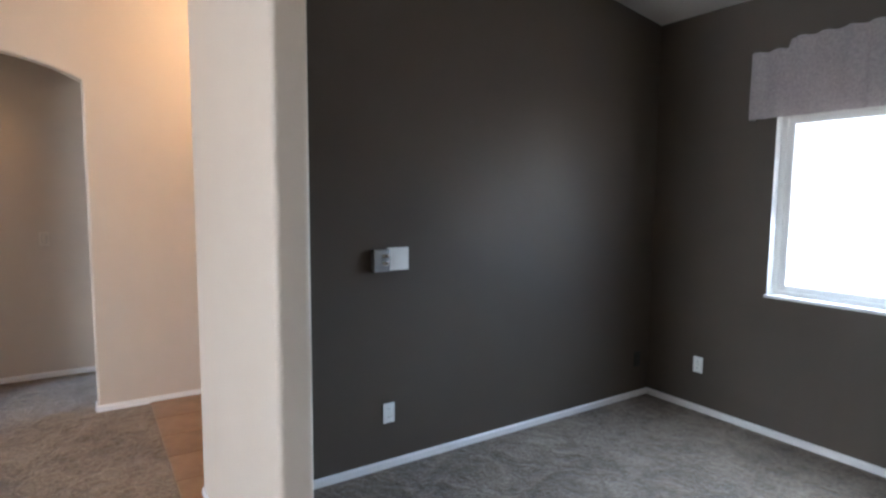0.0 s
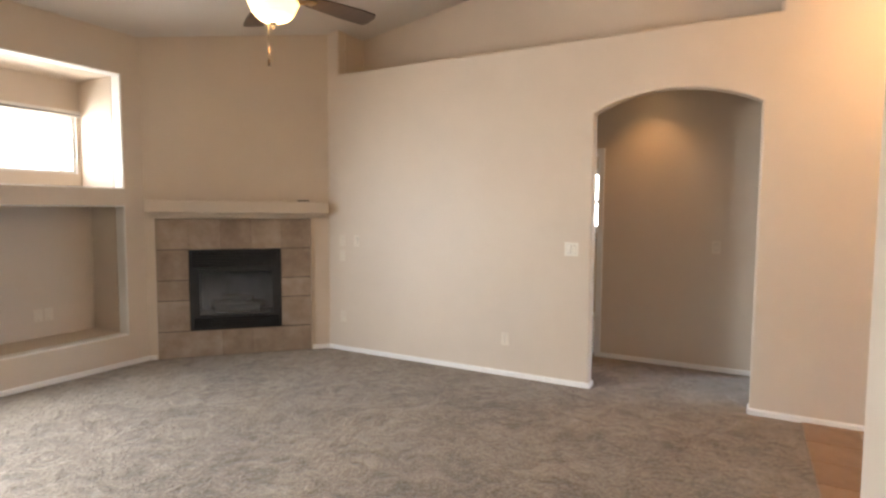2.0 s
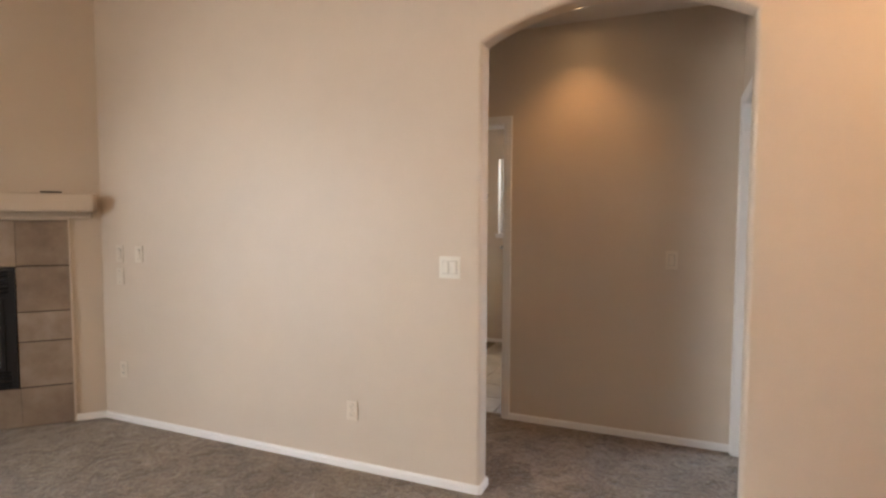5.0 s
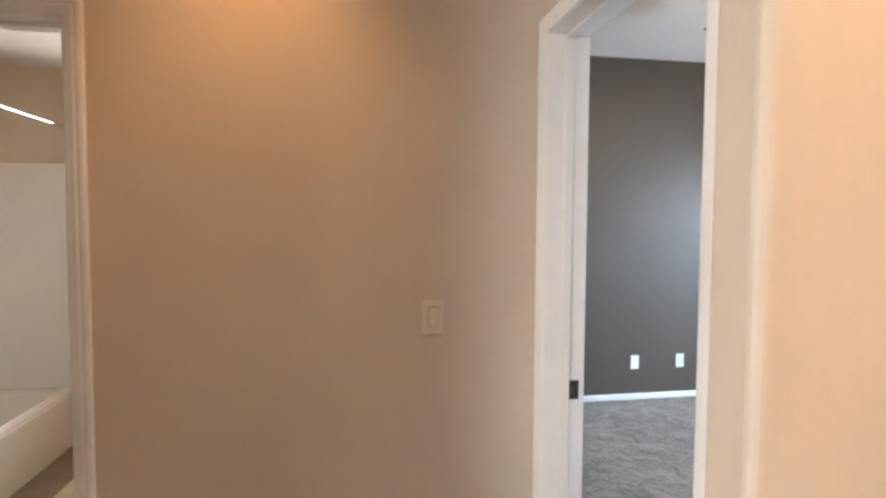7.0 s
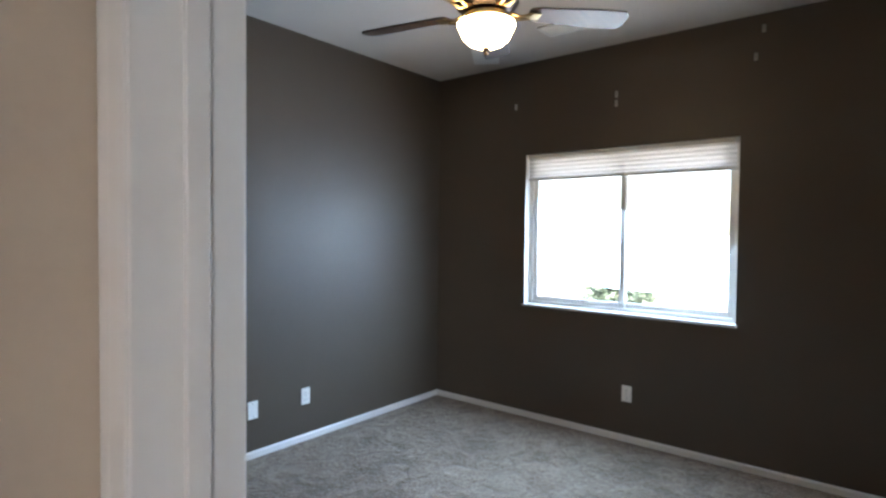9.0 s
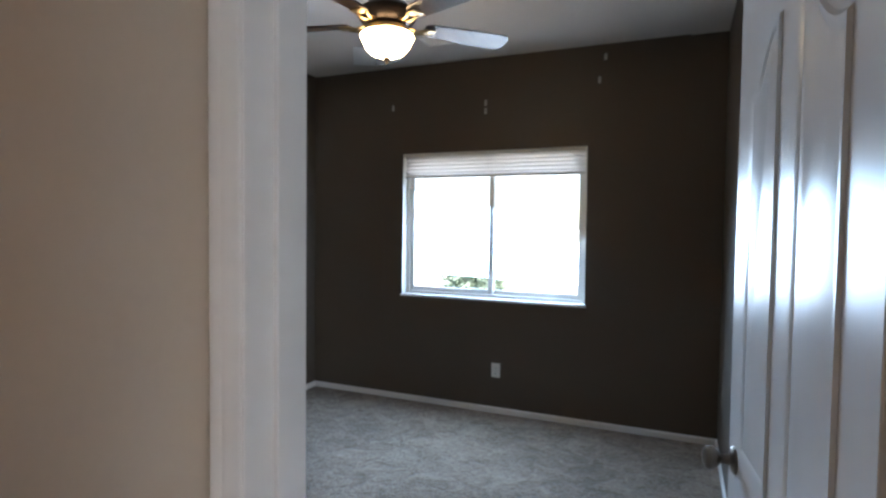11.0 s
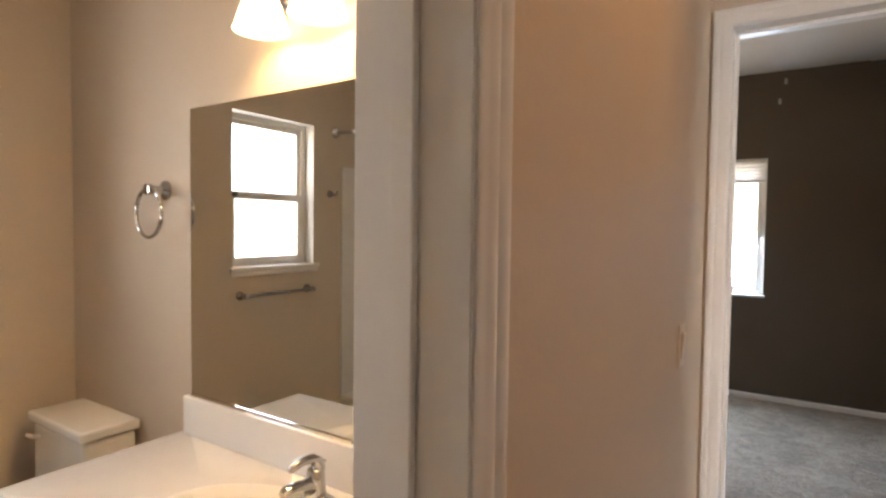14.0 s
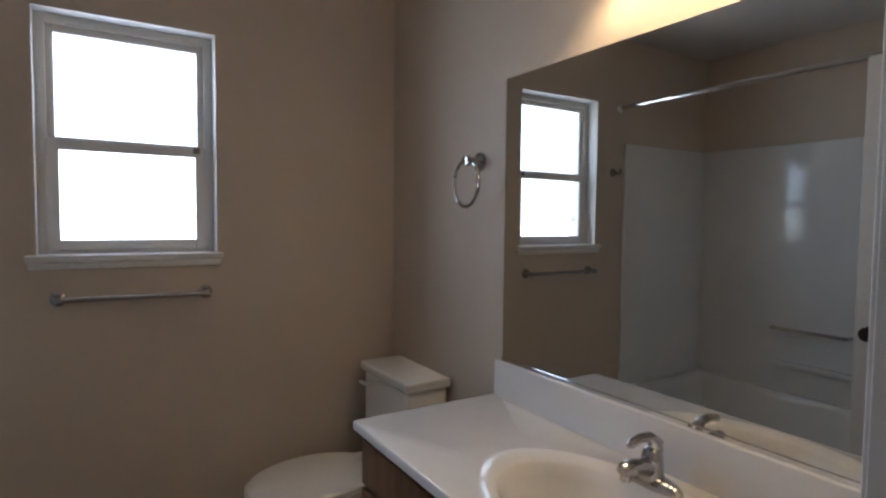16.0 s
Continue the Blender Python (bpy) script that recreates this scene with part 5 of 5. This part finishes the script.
def shrub(name, label, m, h, spread, trunk_h, n, seed):
    """A tree or bush: forking limbs and a ragged crown of many small leaves."""
    rnd = random.Random(seed)
    t = thing(name, label, "tree" if trunk_h > 0.6 else "shrub", m, kind="")
    bm = bmesh.new()
    ends = []
    tube(bm, [(0, 0, 0), (0.04, 0.02, trunk_h * 0.5), (0.0, 0.0, trunk_h)], [h * 0.03, h * 0.024, h * 0.02], 8)
    for i in range(9):
        a = 2 * math.pi * i / 9 + rnd.uniform(-0.3, 0.3)
        r = spread * rnd.uniform(0.35, 0.8)
        e = Vector((r * math.cos(a), r * math.sin(a), trunk_h + (h - trunk_h) * rnd.uniform(0.35, 0.85)))
        mid = e * 0.5 + Vector((0, 0, trunk_h * 0.35))
        tube(bm, [(0, 0, trunk_h * 0.95), mid, e], [h * 0.014, h * 0.009, h * 0.004], 6)
        ends += [e, (e + mid) / 2]
    part("trunk", bm, BARK, t)
    verts, faces = [], []
    for i in range(n):
        c = rnd.choice(ends)
        p = c + Vector((rnd.gauss(0, spread * 0.2), rnd.gauss(0, spread * 0.2), rnd.gauss(0, (h - trunk_h) * 0.14)))
        d = Vector((rnd.gauss(0, 1), rnd.gauss(0, 1), rnd.gauss(0, 0.7))).normalized() * rnd.uniform(0.05, 0.11)
        s = d.cross(Vector((rnd.gauss(0, 1), rnd.gauss(0, 1), 1))).normalized() * d.length * 0.4
        k = len(verts)
        verts += [tuple(p - d), tuple(p + s), tuple(p + d), tuple(p - s)]
        faces.append((k, k + 1, k + 2, k + 3))
    me = bpy.data.meshes.new("crown")
    me.from_pydata(verts, [], faces)
    me.materials.append(LEAF)
    ob = new("crown", me)
    ob.parent = t
    return t


shrub("tree", "leafy green tree beyond the garden wall", pose(-19, 4.3, -0.2), 4.0, 1.0, 2.4, 2200, 3)
shrub("shrub", "low green shrub in the gravel yard", pose(-12.5, 2.3, -0.2), 0.85, 0.55, 0.15, 1500, 5)
shrub("shrub", "low green shrub in the gravel yard", pose(-13.5, 3.9, -0.2), 0.75, 0.45, 0.15, 1000, 6)
shrub("shrub", "low green shrub outside the bedroom window", pose(10.5, 9.2, -0.2), 1.0, 0.7, 0.2, 2200, 8)

# ---- floor tiles ----


def lay_tiles(parent, mat_, x0, x1, y0, y1, size):
    me, g = None, 0.004
    nx, ny = int((x1 - x0) / size + 0.999), int((y1 - y0) / size + 0.999)
    for i in range(nx):
        for j in range(ny):
            a, b = x0 + i * size, min(x0 + (i + 1) * size, x1)
            c, d = y0 + j * size, min(y0 + (j + 1) * size, y1)
            full = abs(b - a - size) < 1e-4 and abs(d - c - size) < 1e-4
            if full and me is not None:
                ob = new("tile", me)
                ob.parent = parent
            else:
                ob = part("tile", one_box(g, b - a - g, g, d - c - g, -0.002, 0.006, 0.002, 1), mat_, parent, smooth=25)
                if full:
                    me = ob.data
            ob.location = (a, c, 0.004)


lay_tiles(entry_floor, ENTRYTILE, 1.14, XE, YD + 0.12, YA, 0.33)
lay_tiles(bath_floor, BATHTILE, -1.35, TE, HN + 0.05, TN, 0.33)
